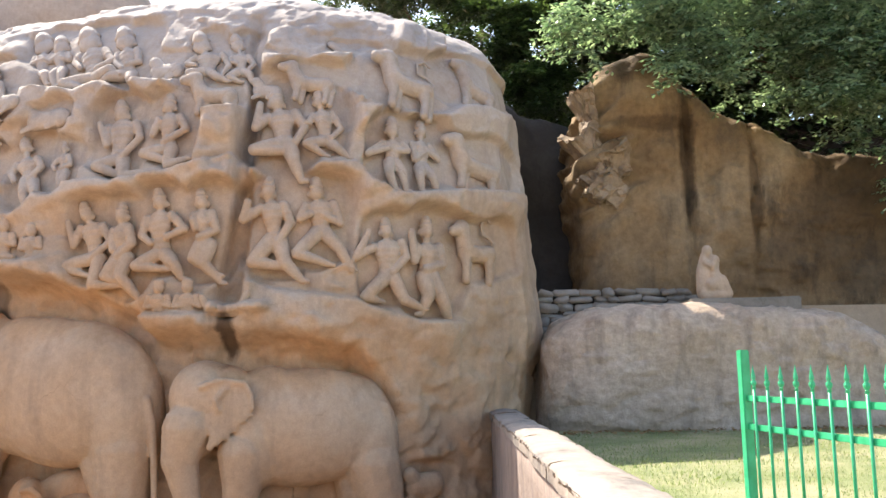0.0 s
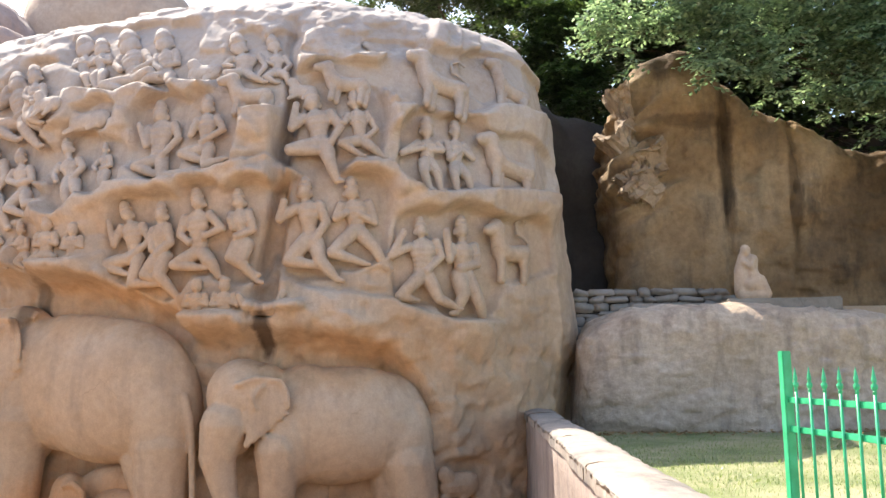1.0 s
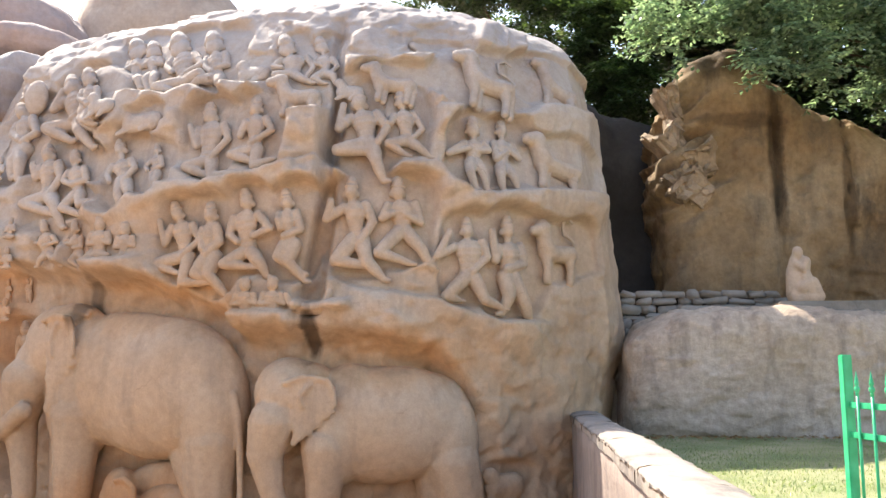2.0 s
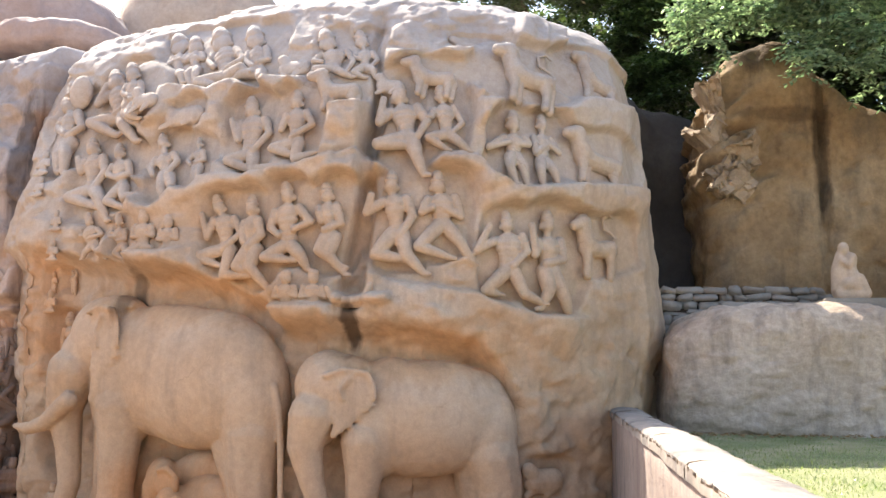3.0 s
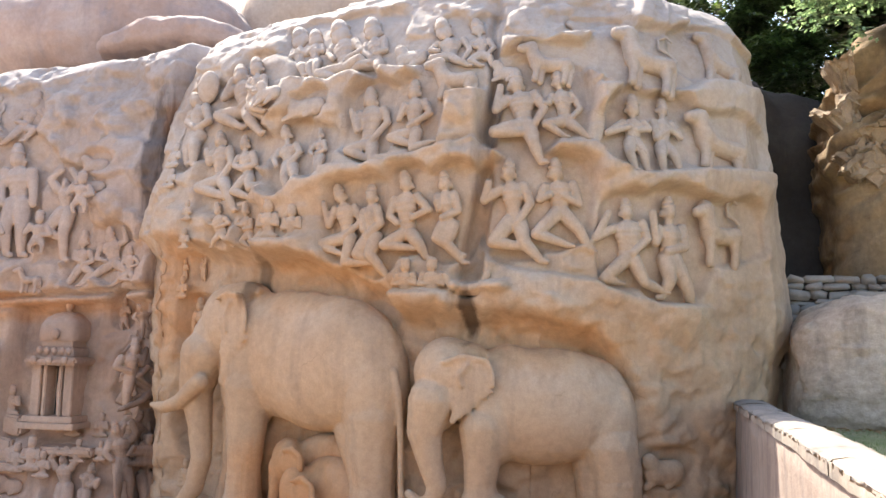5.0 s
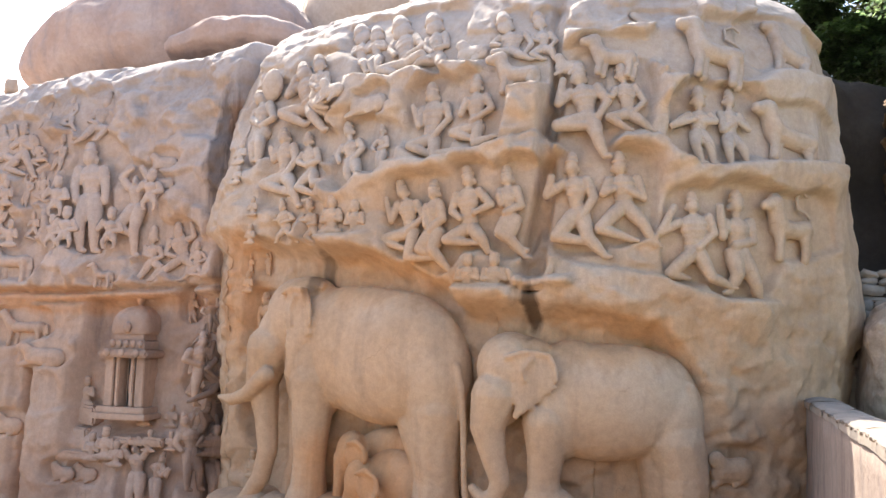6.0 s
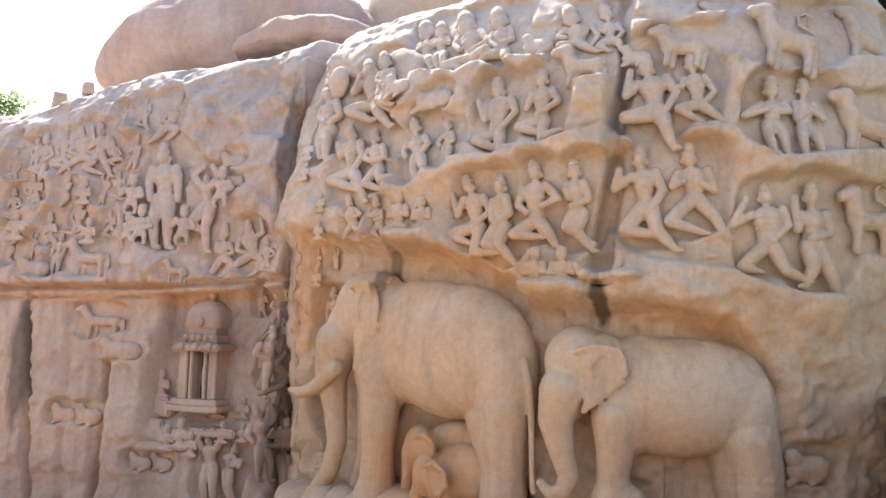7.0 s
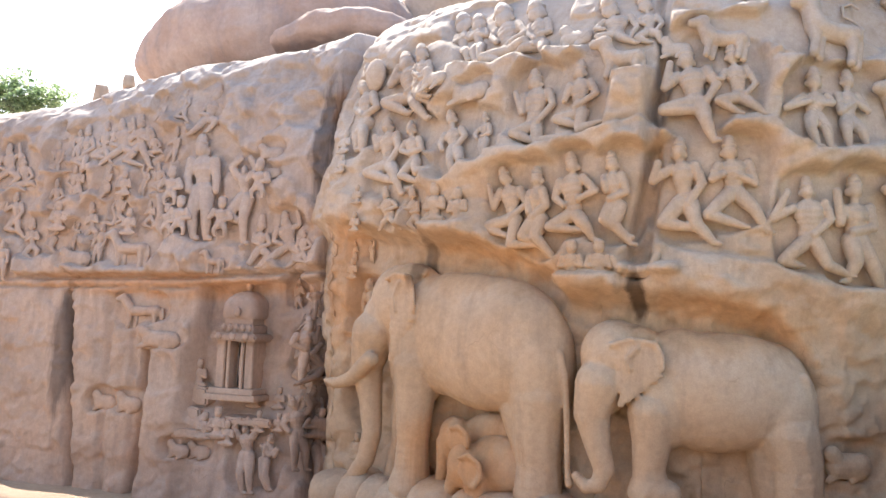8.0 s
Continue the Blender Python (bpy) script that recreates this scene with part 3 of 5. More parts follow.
SEATED = stance((0.0, 1.0), (0.0, 0.66), (-0.2, 0.6), (0.2, 0.6), (-0.27, 0.4), (-0.03, 0.4), (0.27, 0.4), (0.04, 0.47), (0.0, 0.17), (-0.28, 0.13), (-0.05, 0.07), (0.28, 0.13), (0.05, 0.07))
DWARF = stance((0.0, 1.0), (0.0, 0.68), (-0.19, 0.62), (0.19, 0.62), (-0.32, 0.48), (-0.22, 0.66), (0.3, 0.45), (0.1, 0.42), (0.0, 0.33), (-0.16, 0.18), (-0.14, 0.03), (0.16, 0.18), (0.15, 0.03))
KNEEL_RAISED = stance((-0.07, 1.00), (-0.03, 0.72), (-0.16, 0.65), (0.15, 0.67), (-0.16, 0.43), (-0.26, 0.68), (0.23, 0.48), (0.07, 0.26), (0.00, 0.24), (-0.23, 0.16), (0.07, 0.02), (0.11, 0.00), (0.52, 0.05))
KNEEL_CROSSED = stance((-0.05, 1.00), (-0.04, 0.73), (-0.15, 0.65), (0.11, 0.66), (-0.20, 0.45), (-0.12, 0.61), (0.21, 0.48), (-0.04, 0.32), (0.00, 0.26), (-0.27, 0.19), (0.05, 0.06), (0.05, 0.00), (0.26, 0.09))
FLY_ARM_ACROSS = stance((-0.07, 1.00), (-0.01, 0.76), (-0.17, 0.66), (0.11, 0.69), (-0.21, 0.48), (-0.10, 0.39), (0.26, 0.53), (0.08, 0.45), (0.00, 0.28), (-0.25, 0.15), (0.06, 0.11), (0.17, 0.16), (0.25, 0.00))
FLY_SWEPT = stance((-0.07, 1.00), (-0.06, 0.74), (-0.16, 0.66), (0.12, 0.71), (-0.22, 0.52), (-0.12, 0.57), (0.18, 0.50), (0.01, 0.57), (0.00, 0.39), (-0.25, 0.14), (0.07, 0.05), (0.18, 0.21), (0.30, 0.00))
FLY_RAISED = stance((-0.06, 1.00), (-0.07, 0.78), (-0.14, 0.69), (0.08, 0.72), (-0.29, 0.58), (-0.25, 0.74), (0.15, 0.55), (0.04, 0.36), (0.00, 0.38), (-0.19, 0.17), (0.09, 0.13), (0.11, 0.16), (0.26, 0.00))
FLY_SLENDER = stance((-0.07, 1.00), (-0.04, 0.78), (-0.12, 0.70), (0.05, 0.73), (-0.10, 0.57), (-0.13, 0.65), (0.11, 0.55), (-0.06, 0.47), (0.00, 0.40), (-0.11, 0.25), (0.14, 0.08), (-0.01, 0.20), (0.17, 0.00))
STAND_TALL = stance((-0.07, 1.00), (-0.04, 0.78), (-0.15, 0.73), (0.10, 0.73), (-0.17, 0.58), (-0.13, 0.45), (0.14, 0.58), (0.17, 0.44), (0.00, 0.45), (-0.07, 0.23), (-0.04, 0.00), (0.09, 0.23), (0.10, 0.00))
STAND_CYMBALS = stance((-0.04, 1.00), (-0.03, 0.76), (-0.13, 0.62), (0.08, 0.67), (-0.11, 0.41), (0.00, 0.53), (0.18, 0.51), (0.04, 0.57), (0.00, 0.33), (-0.06, 0.16), (-0.02, 0.00), (0.10, 0.20), (0.17, 0.05))
STAND_ROBED = stance((-0.13, 1.00), (-0.08, 0.82), (-0.15, 0.70), (0.08, 0.77), (-0.18, 0.58), (-0.11, 0.50), (0.11, 0.86), (0.06, 1.00), (0.00, 0.48), (-0.02, 0.24), (-0.01, 0.00), (0.10, 0.25), (0.12, 0.01))
SEATED_KNEE_OUT = stance((-0.31, 1.00), (-0.15, 0.63), (-0.27, 0.57), (0.04, 0.57), (-0.29, 0.46), (-0.18, 0.33), (0.19, 0.36), (0.04, 0.26), (0.00, 0.19), (-0.32, 0.14), (-0.01, 0.00), (0.22, 0.20), (0.30, 0.12))
KNEEL_FOLDED = stance((-0.08, 1.00), (-0.07, 0.69), (-0.16, 0.60), (0.08, 0.62), (-0.19, 0.42), (-0.04, 0.51), (0.16, 0.46), (-0.01, 0.51), (0.00, 0.27), (-0.17, 0.08), (-0.03, 0.00), (0.20, 0.18), (0.14, 0.00))
KNEEL_HAND_UP = stance((-0.15, 1.00), (-0.10, 0.72), (-0.27, 0.68), (0.09, 0.71), (-0.31, 0.45), (-0.12, 0.40), (0.19, 0.76), (0.13, 0.97), (0.00, 0.37), (-0.32, 0.15), (-0.52, 0.00), (0.31, 0.23), (0.03, 0.01))


def beast(kind, side, x, z, w, h):
    """A carved animal in profile, in a box of width w and height h on a rock face."""
    plan, rel = (plan_right, relief_right) if side == "R" else (plan_left, relief_left)
    base = Vector((x, float(plan(x, z)), z))
    slope = float(plan(x + 0.3, z) - plan(x - 0.3, z)) / 0.6
    lean = float(plan(x, z + h) - plan(x, z))
    zax = Vector((0, lean, h)).normalized()
    w *= math.hypot(1, slope)
    xax = Vector((1, slope, 0))
    xax = (xax - zax * xax.dot(zax)).normalized()
    yax = zax.cross(xax)
    words = {"ram": "standing ram", "lion": "standing lion with raised tail", "horse": "slender horse-like animal", "deer": "deer", "lying": "crouching animal"}
    c = Carving("carved_animal", "weathered sandstone relief of a " + words[kind], "relief animal", "carved relief animals", 0.02, side, 3)
    c.place = Matrix((Vector((*xax, 0)), Vector((*yax, 0)), Vector((*zax, 0)), Vector((0, 0, 0, 1)))).transposed()
    g = min(w, h)
    level = float(rel(x, z + h / 2)) - 0.16
    POCKETS[side].append((x - w * 0.3, z + h * 0.5, x + w * 0.3, z + h * 0.5 + 0.01, h * 0.46, level))
    c.place.translation = base + yax * (-level - 0.06 * g)
    v = lambda a, b, y=0.0: Vector(((a - 0.5) * w, y, b * h))
    if kind == "lying":
        c.place = c.place @ Matrix.Diagonal((1, 0.6, 1, 1))
        c.chain([(v(0.28, 0.38), 0.30 * g), (v(0.78, 0.36), 0.32 * g)])
        c.chain([(v(0.26, 0.5, -0.04), 0.22 * g), (v(0.12, 0.66, -0.08), 0.2 * g)])
        c.chain([(v(0.25, 0.2, -0.06), 0.12 * g), (v(0.06, 0.08, -0.08), 0.09 * g)])
        c.chain([(v(0.75, 0.2, -0.08), 0.13 * g), (v(0.58, 0.07, -0.1), 0.09 * g)])
        return
    thick = {"ram": 0.15, "lion": 0.125, "horse": 0.12, "deer": 0.12}[kind] * h
    c.chain([(v(0.34, 0.44), thick * 1.15), (v(0.6, 0.43), thick * 1.0), (v(0.82, 0.45), thick * 1.12)])
    neck, skull = v(0.24, 0.62, -0.06), v(0.19, 0.75, -0.08)
    c.chain([(v(0.32, 0.48, -0.03), thick * 1.1), (neck, thick * 0.9), (skull, thick * 0.98)])
    c.chain([(skull, thick * 0.95), (skull + Vector((-1.25 * thick, -0.03, -0.4 * thick)), thick * 0.62)])
    c.chain([(skull + Vector((0.35 * thick, -0.5 * thick, 0.5 * thick)), thick * 0.28), (skull + Vector((0.8 * thick, -0.5 * thick, 0.1 * thick)), thick * 0.22)])
    if kind == "lion":
        c.solid(Matrix.Translation(v(0.23, 0.74, -0.05)) @ Matrix.Diagonal((1.15 * thick, 0.14, 1.35 * thick, 1)))
        c.chain([(v(0.90, 0.5), 0.04), (v(0.98, 0.62), 0.04), (v(0.86, 0.70), 0.035), (v(0.72, 0.74), 0.035), (v(0.70, 0.90), 0.035), (v(0.82, 0.99), 0.035), (v(0.92, 0.93), 0.03)])
    else:
        c.chain([(v(0.94, 0.5), 0.035), (v(0.97, 0.3), 0.035)])
    for a, y in ((0.30, -0.04), (0.40, 0.05), (0.80, -0.04), (0.90, 0.05)):
        c.chain([(v(a, 0.40, y), thick * 0.72), (v(a + 0.02, 0.2, y), thick * 0.46), (v(a, 0.02, y), thick * 0.48)])


# ---- the setting ----
LAWN, TERRACE, PIT = 0.30, 2.85, -2.96


def ground():
    """One sheet: street, sunken court before the carvings, lawn, upper terrace, hill behind."""
    xs = sorted(set([-900, -300, -100, -60, 1.05, 1.15, 60, 120, 400, 900] + list(np.arange(-40, 40.1, 1.0))))
    ys = sorted(set([-900, -300, -100, -40, 4.70, 4.80, 18.6, 19.2, 80, 200, 500, 900] + list(np.arange(-20, 50.1, 1.0))))
    verts = []
    for y in ys:
        for x in xs:
            if x > 1.1:
                z = LAWN if y < 18.9 else TERRACE
                if y <= 4.75:
                    z = LAWN - 0.3 * step(np.float64(4.7 - y), 0, 3)
            else:
                z = 0.0 if y <= 4.75 else PIT
            far = max(0.0, y - 24)
            z += 0.12 * min(far, 40) if far else 0
            z += 0.03 * noise.noise(Vector((x, y, 0)) * 0.6)
            verts.append((x, y, z))
    ob = new("ground", mesh_of("ground", verts, grid_faces(len(ys), len(xs)), EARTH))
    tagged(ob, "dry sandy earth in front of the carved rocks", "ground", kind="structure")


ground()


def lawn():
    xs, ys = np.arange(1.40, 16.1, 0.3), np.arange(2.0, 18.8, 0.3)
    verts = [(x, y, LAWN + 0.03 + 0.03 * noise.noise(Vector((x, y, 3)) * 0.8)) for y in ys for x in xs]
    ob = new("lawn", mesh_of("lawn", verts, grid_faces(len(ys), len(xs)), TURF))
    tagged(ob, "short sunlit lawn with worn yellowish patches", "lawn", kind="structure")
    r = random.Random(9)
    v, f = [], []
    for _ in range(26000):
        y = 6 + 11.2 * r.random()
        x = 1.45 + (0.62 * y + 1) * r.random()
        z = LAWN + 0.02
        a, h, w = r.uniform(0, 6.28), r.uniform(0.02, 0.055), 0.007
        dx, dy = math.cos(a), math.sin(a)
        k = len(v)
        v += [(x - dx * w, y - dy * w, z), (x + dx * w, y + dy * w, z), (x + dy * 0.03 * r.uniform(-1, 1), y - dx * 0.03, z + h)]
        f.append((k, k + 1, k + 2))
    g = new("grass", mesh_of("grass", v, f, BLADE, False))
    tagged(g, "short green grass blades on the lawn", "grass", kind="stuff")
    v, f = [], []
    for _ in range(320):
        x, y, a, s = r.uniform(2.0, 8.5), 16.35 - abs(r.gauss(0, 0.35)), r.uniform(0, 6.28), r.uniform(0.03, 0.07)
        k, z = len(v), LAWN + 0.07 + r.uniform(0, 0.03)
        for da, q in ((0, 1), (1.57, 0.5), (3.14, 1), (4.71, 0.5)):
            v.append((x + math.cos(a + da) * s * q, y + math.sin(a + da) * s * q, z + r.uniform(-0.02, 0.03)))
        f.append((k, k + 1, k + 2, k + 3))
    tagged(new("leaf_litter", mesh_of("leaf_litter", v, f, LITTER, False)), "dry brown leaves fallen along the boulder foot", "leaf litter", kind="stuff")


lawn()


def strip(name, x0, x1, y0, y1, zlow, ztop, material, along="y", rough=0.02, seed=0, round_top=0.0):
    """A long masonry strip of many cross-sections with uneven faces."""
    n = max(6, int((y1 - y0 if along == "y" else x1 - x0) / 0.12))
    w = (x1 - x0) if along == "y" else (y1 - y0)
    prof = [(-w / 2, zlow)] + [(-w / 2, zlow + (ztop - zlow) * k / 14) for k in range(1, 14)] + [(-w / 2, ztop - 0.05), (-w / 2 + 0.04, ztop)]
    prof += [(-w / 4, ztop + round_top), (0, ztop + round_top * 1.3), (w / 4, ztop + round_top), (w / 2 - 0.04, ztop), (w / 2, ztop - 0.05)] + [(w / 2, ztop - 0.3), (w / 2, zlow)]
    verts = []
    for i in range(n + 1):
        t = i / n
        for a, z in prof:
            p = Vector(((x0 + x1) / 2 + a, y0 + (y1 - y0) * t, z)) if along == "y" else Vector((x0 + (x1 - x0) * t, (y0 + y1) / 2 + a, z))
            p += noise.noise_vector(p * 1.7 + Vector((seed, 0, 0))) * rough + noise.noise_vector(p * 6 + Vector((0, seed, 0))) * rough * 0.5
            verts.append(p)
    faces = grid_faces(n + 1, len(prof)) + [tuple(range(len(prof))), tuple(range(n * len(prof), (n + 1) * len(prof)))]
    return mesh_of(name, verts, faces, material)


def court_wall():
    """Wall between the sunken court and the lawn, with a broad coping."""
    wall = new("wall_east", strip("wall_east", 0.92, 1.38, 2.0, 17.6, PIT - 0.1, 0.66, PLASTER, rough=0.03))
    tagged(wall, "stained plastered wall beside the sunken court", "wall", kind="structure")
    r = random.Random(3)
    y = 2.0
    while y < 17.5:
        ln = min(r.uniform(1.1, 1.9), 17.7 - y)
        me = strip("coping_stone", 0.88 + r.uniform(-0.01, 0.01), 1.46 + r.uniform(-0.01, 0.01), y + 0.006, y + ln - 0.006, 0.64, 0.77 + r.uniform(-0.012, 0.012), COPING, rough=0.022, seed=r.uniform(0, 50), round_top=0.02)
        c = new("coping_stone", me)
        c.parent = wall
        y += ln
    kerb = new("wall_south", strip("wall_south", -28.0, 0.86, 4.55, 5.0, PIT - 0.1, 0.07, SAND, "x", rough=0.03, round_top=0.01))
    tagged(kerb, "low pale kerb along the edge of the sunken court", "kerb", kind="structure")


court_wall()

# ---- rocks ----
boulder("platform_boulder", 2.0, 10.6, 16.65, 21.0, -0.1, [(2, 2.55), (3.3, 2.82), (6.8, 2.75), (7.6, 2.6), (9.5, 1.9), (11, 1.6)], GREY,
        "long grey boulder with a flattened top rising from the lawn", 5.5, 0.14, 3, 300, chips=0.8)
rear = boulder("rear_rock", 3.45, 15.0, 19.9, 26.0, 2.4, [(3.4, 8.3), (4.0, 9.05), (4.9, 9.35), (5.5, 9.2), (6.6, 8.1), (7.8, 7.4), (8.9, 6.75), (11.2, 6.4), (15, 6.0)], OCHRE,
        "tall ochre rock under trees, dark water streaks and shade in its colour", 8.0, 0.3, 6, 340, chips=0.4, cracks=((6.0, 0.12), (7.55, 0.09)), scar=(3.95, 6.6, 0.5))


def flake(x, z, wide, tall, lean, seed):
    """A broken angular flake standing out of the ochre rock's flank."""
    bm = box_bm(-0.5, 0.5, -0.5, 0.5, -0.5, 0.5, 0.04, 0.0, 9)
    for v in bm.verts:
        t = v.co.z + 0.5
        v.co.x *= 0.45 + 0.55 * t
        v.co.y = v.co.y * (0.3 + 0.7 * t) - 0.25 * t
        k = Vector((v.co.x * 2.1 + seed, v.co.y * 1.3, v.co.z * 3.4))
        v.co += noise.noise_vector(k) * 0.17 + noise.noise_vector(k * 2.9) * 0.09 + noise.noise_vector(k * 7.1) * 0.035
    bmesh.ops.transform(bm, matrix=Matrix.Translation((x, 20.12, z)) @ Matrix.Rotation(radians(lean), 4, "Y") @ Matrix.Diagonal((wide, 0.95, tall, 1)), verts=bm.verts)
    part("flake", bm, FLAKE, rear, "pale broken stone, sunlight put into its colour")


flake(3.75, 6.55, 0.75, 1.5, -34, 3)
flake(4.2, 6.35, 1.0, 0.75, -30, 11)
flake(4.05, 5.75, 0.95, 0.8, -42, 23)
flake(3.62, 7.55, 0.5, 1.3, -18, 31)
flake(3.75, 5.75, 0.6, 0.9, -28, 41)

# Dark grey rock, extended near-black to fill a gap of deep shade.
boulder("shade_filling_rock", -3.0, 5.2, 22.0, 28.0, -1.0, [(-3, 9.4), (1.6, 9.2), (2.4, 8.4), (3.2, 8.3), (5.2, 8.2)], SHADE_ROCK,
        "rock in the gap between the boulders, coloured near-black for shade", 4.0, 0.3, 12, 90)
# Added bank: its near-black colour stands in for the shade behind.
boulder("shade_filling_rock", 5.0, 19.0, 27.0, 32.0, 2.0, [(5, 10.2), (9, 10.0), (12, 9.7), (19, 9.7)], SHADE_ROCK,
        "added near-black bank standing for deep shade behind the ochre rock", 4.0, 0.4, 14, 80)
boulder("perched_boulder", -23.4, -13.0, 20.6, 27.0, 9.0, [(-22.4, 11.9), (-19.5, 12.9), (-13, 13.2)], RED,
        "huge rounded reddish boulder perched on the rock", 2.6, 0.18, 21, 200, chips=0.15)
boulder("perched_slab", -16.3, -11.8, 19.8, 24.0, 9.6, [(-16.6, 10.1), (-14.6, 10.75), (-11, 10.6)], RED,
        "wedge-shaped slab of rock lying before the perched boulder", 3.2, 0.16, 25, 120, chips=0.5)
boulder("upper_rock", -14.6, -6.8, 24.0, 31.0, 8.0, [(-15, 14.6), (-10, 14.2), (-8.2, 12.3), (-6.5, 11.0)], PALE,
        "pale rock rising behind the carved boulder", 3.6, 0.3, 31, 80)
boulder("hill_rock", -75.0, -32.0, 36.0, 60.0, -3.0, [(-75, 13.6), (-50, 13.4), (-44, 12.6), (-32, 11.5)], PALE,
        "low pale rocky hill in the distance", 4.0, 0.8, 41, 80)


def finial(x, y, z, h):
    """A small worn stone stub on the skyline."""
    bm = bmesh.new()
    bmesh.ops.create_cone(bm, segments=10, radius1=h * 0.45, radius2=h * 0.36, depth=h, cap_ends=True, matrix=Matrix.Translation((x, y, z + h / 2)))
    bmesh.ops.subdivide_edges(bm, edges=bm.edges[:], cuts=2, use_grid_fill=True)
    for v in bm.verts:
        v.co += noise.noise_vector(v.co * 4) * h * 0.12
    tagged(part("stone_stub", bm, PALE, smooth=True), "small worn stone stub on top of the rock", "stone", "stone stubs")


finial(-20.6, 18.3, 7.85, 0.52)
finial(-19.5, 18.3, 8.2, 0.4)


def dry_wall():
    """Low dry-laid rubble wall on the terrace."""
    root = tagged(new("dry_stone_wall"), "low wall of stacked rough grey stones", "stone wall")
    root.location = (3.8, 19.0, TERRACE)
    r = random.Random(12)
    core = part("core", box_bm(-1.55, 1.3, -0.12, 0.2, -0.9, 0.28, 0.02, 0.03, 2), SHADE_ROCK, root)
    z = -0.75
    while z < 0.34:
        h = r.uniform(0.10, 0.21)
        x = -1.75 + r.uniform(0, 0.1)
        end = 1.9 if z < 0.18 else 1.9 - (z - 0.18) * 3.6
        while x < end:
            w = r.uniform(0.26, 0.58)
            bm = box_bm(-w / 2 + 0.01, w / 2 - 0.01, -0.15, 0.15, 0.01, h, 0.028)
            k = r.uniform(0, 90)
            for v in bm.verts:
                v.co += noise.noise_vector(v.co * 5 + Vector((k, k, 0))) * 0.085
            s = part("stone", bm, RUBBLE, root, smooth=True)
            s.location, s.rotation_euler = (x + w / 2, -0.12 + r.uniform(-0.04, 0.04), z), (0, r.uniform(-0.06, 0.06), r.uniform(-0.12, 0.12))
            x += w
        z += h
    return core


dry_wall()


def statue_base():
    slab = tagged(new("stone_platform"), "thin worn stone slabs forming a platform on the boulder", "platform")
    slab.location = (5.4, 18.2, 2.80)
    part("slab", box_bm(-2.2, 0.2, -0.55, 0.7, -0.15, 0.06, 0.03, 0.05, 3), RUBBLE, slab)
    part("slab", box_bm(-0.3, 2.0, -0.75, 0.6, -0.15, 0.14, 0.03, 0.04, 3), RUBBLE, slab)


statue_base()


def seated_statue():
    """Squat stone sculpture of huddled monkeys, as one plain mesh."""
    c = Carving("monkey_statue", "pale worn stone sculpture of huddled seated monkeys", "statue", voxel=0.03, smooth=4)
    c.place = Matrix.Translation((5.76, 18.05, 2.93)) @ Matrix.Rotation(radians(-8), 4, "Z") @ Matrix.Diagonal((0.86, 0.9, 1.03, 1))
    v = lambda x, z, y=0.0: Vector((x, y, z))
    c.chain([(v(-0.12, 0.22, 0.05), 0.27), (v(-0.17, 0.6, 0.05), 0.20), (v(-0.14, 0.88, 0.02), 0.13)])
    c.solid(Matrix.Translation(v(-0.08, 1.03, -0.02)) @ Matrix.Diagonal((0.13, 0.14, 0.13, 1)))
    c.chain([(v(0.12, 0.28, -0.1), 0.2), (v(0.04, 0.62, -0.08), 0.13), (v(0.08, 0.82, -0.08), 0.13)])
    c.chain([(v(-0.05, 0.3, -0.2), 0.13), (v(0.24, 0.42, -0.16), 0.10), (v(0.36, 0.12, -0.2), 0.10)])
    c.chain([(v(-0.2, 0.1, -0.15), 0.13), (v(0.3, 0.08, -0.2), 0.12)])
    c.chain([(v(-0.16, 0.8, -0.12), 0.07), (v(0.0, 0.68, -0.22), 0.06), (v(0.1, 0.84, -0.2), 0.06)])


seated_statue()


def fence():
    """Green steel railing with spear-headed bars between posts."""
    root = tagged(new("fence"), "bright green painted steel fence with spear-headed bars", "fence")
    root.location = (2.28, 6.52, LAWN)
    root.rotation_euler = (0, 0, radians(-80.5))
    gap, n = 0.183, 22
    post = box_bm(-0.035, 0.035, -0.035, 0.035, -0.1, 1.40, 0.006)
    p = part("post", post, PAINT, root)
    q = part("post", box_bm(-0.035, 0.035, -0.035, 0.035, -0.1, 1.40, 0.006), PAINT, root)
    q.location = (gap * (n + 1), 0, 0)
    for z in (0.25, 0.83, 1.04):
        part("rail", box_bm(0.03, gap * (n + 1) - 0.03, -0.008, 0.012, z - 0.022, z + 0.022, 0.004), PAINT, root)
    bm = bmesh.new()
    bmesh.ops.create_cone(bm, segments=8, radius1=0.011, radius2=0.011, depth=1.06, cap_ends=True, matrix=Matrix.Translation((0, -0.02, 0.63)))
    bar = part("bar", bm, PAINT, root, smooth=True)
    rings = [(1.11, 0.010), (1.115, 0.016), (1.13, 0.010), (1.145, 0.020), (1.165, 0.021), (1.18, 0.010), (1.19, 0.016), (1.205, 0.015), (1.25, 0.007), (1.285, 0.001)]
    verts = [(rr * math.cos(a * math.pi / 4), -0.02 + rr * math.sin(a * math.pi / 4), z) for z, rr in rings for a in range(8)]
    head = new("spearhead", mesh_of("spearhead", verts, grid_faces(len(rings), 8, True), PAINT))
    head.parent = bar
    bar.location = (gap * 0.92, 0, 0)
    for k in range(1, n):
        b, s = new("bar", bar.data), new("spearhead", head.data)
        b.parent, s.parent = root, b
        b.location = (gap * (k + 0.92), 0, 0)
    return p


fence()


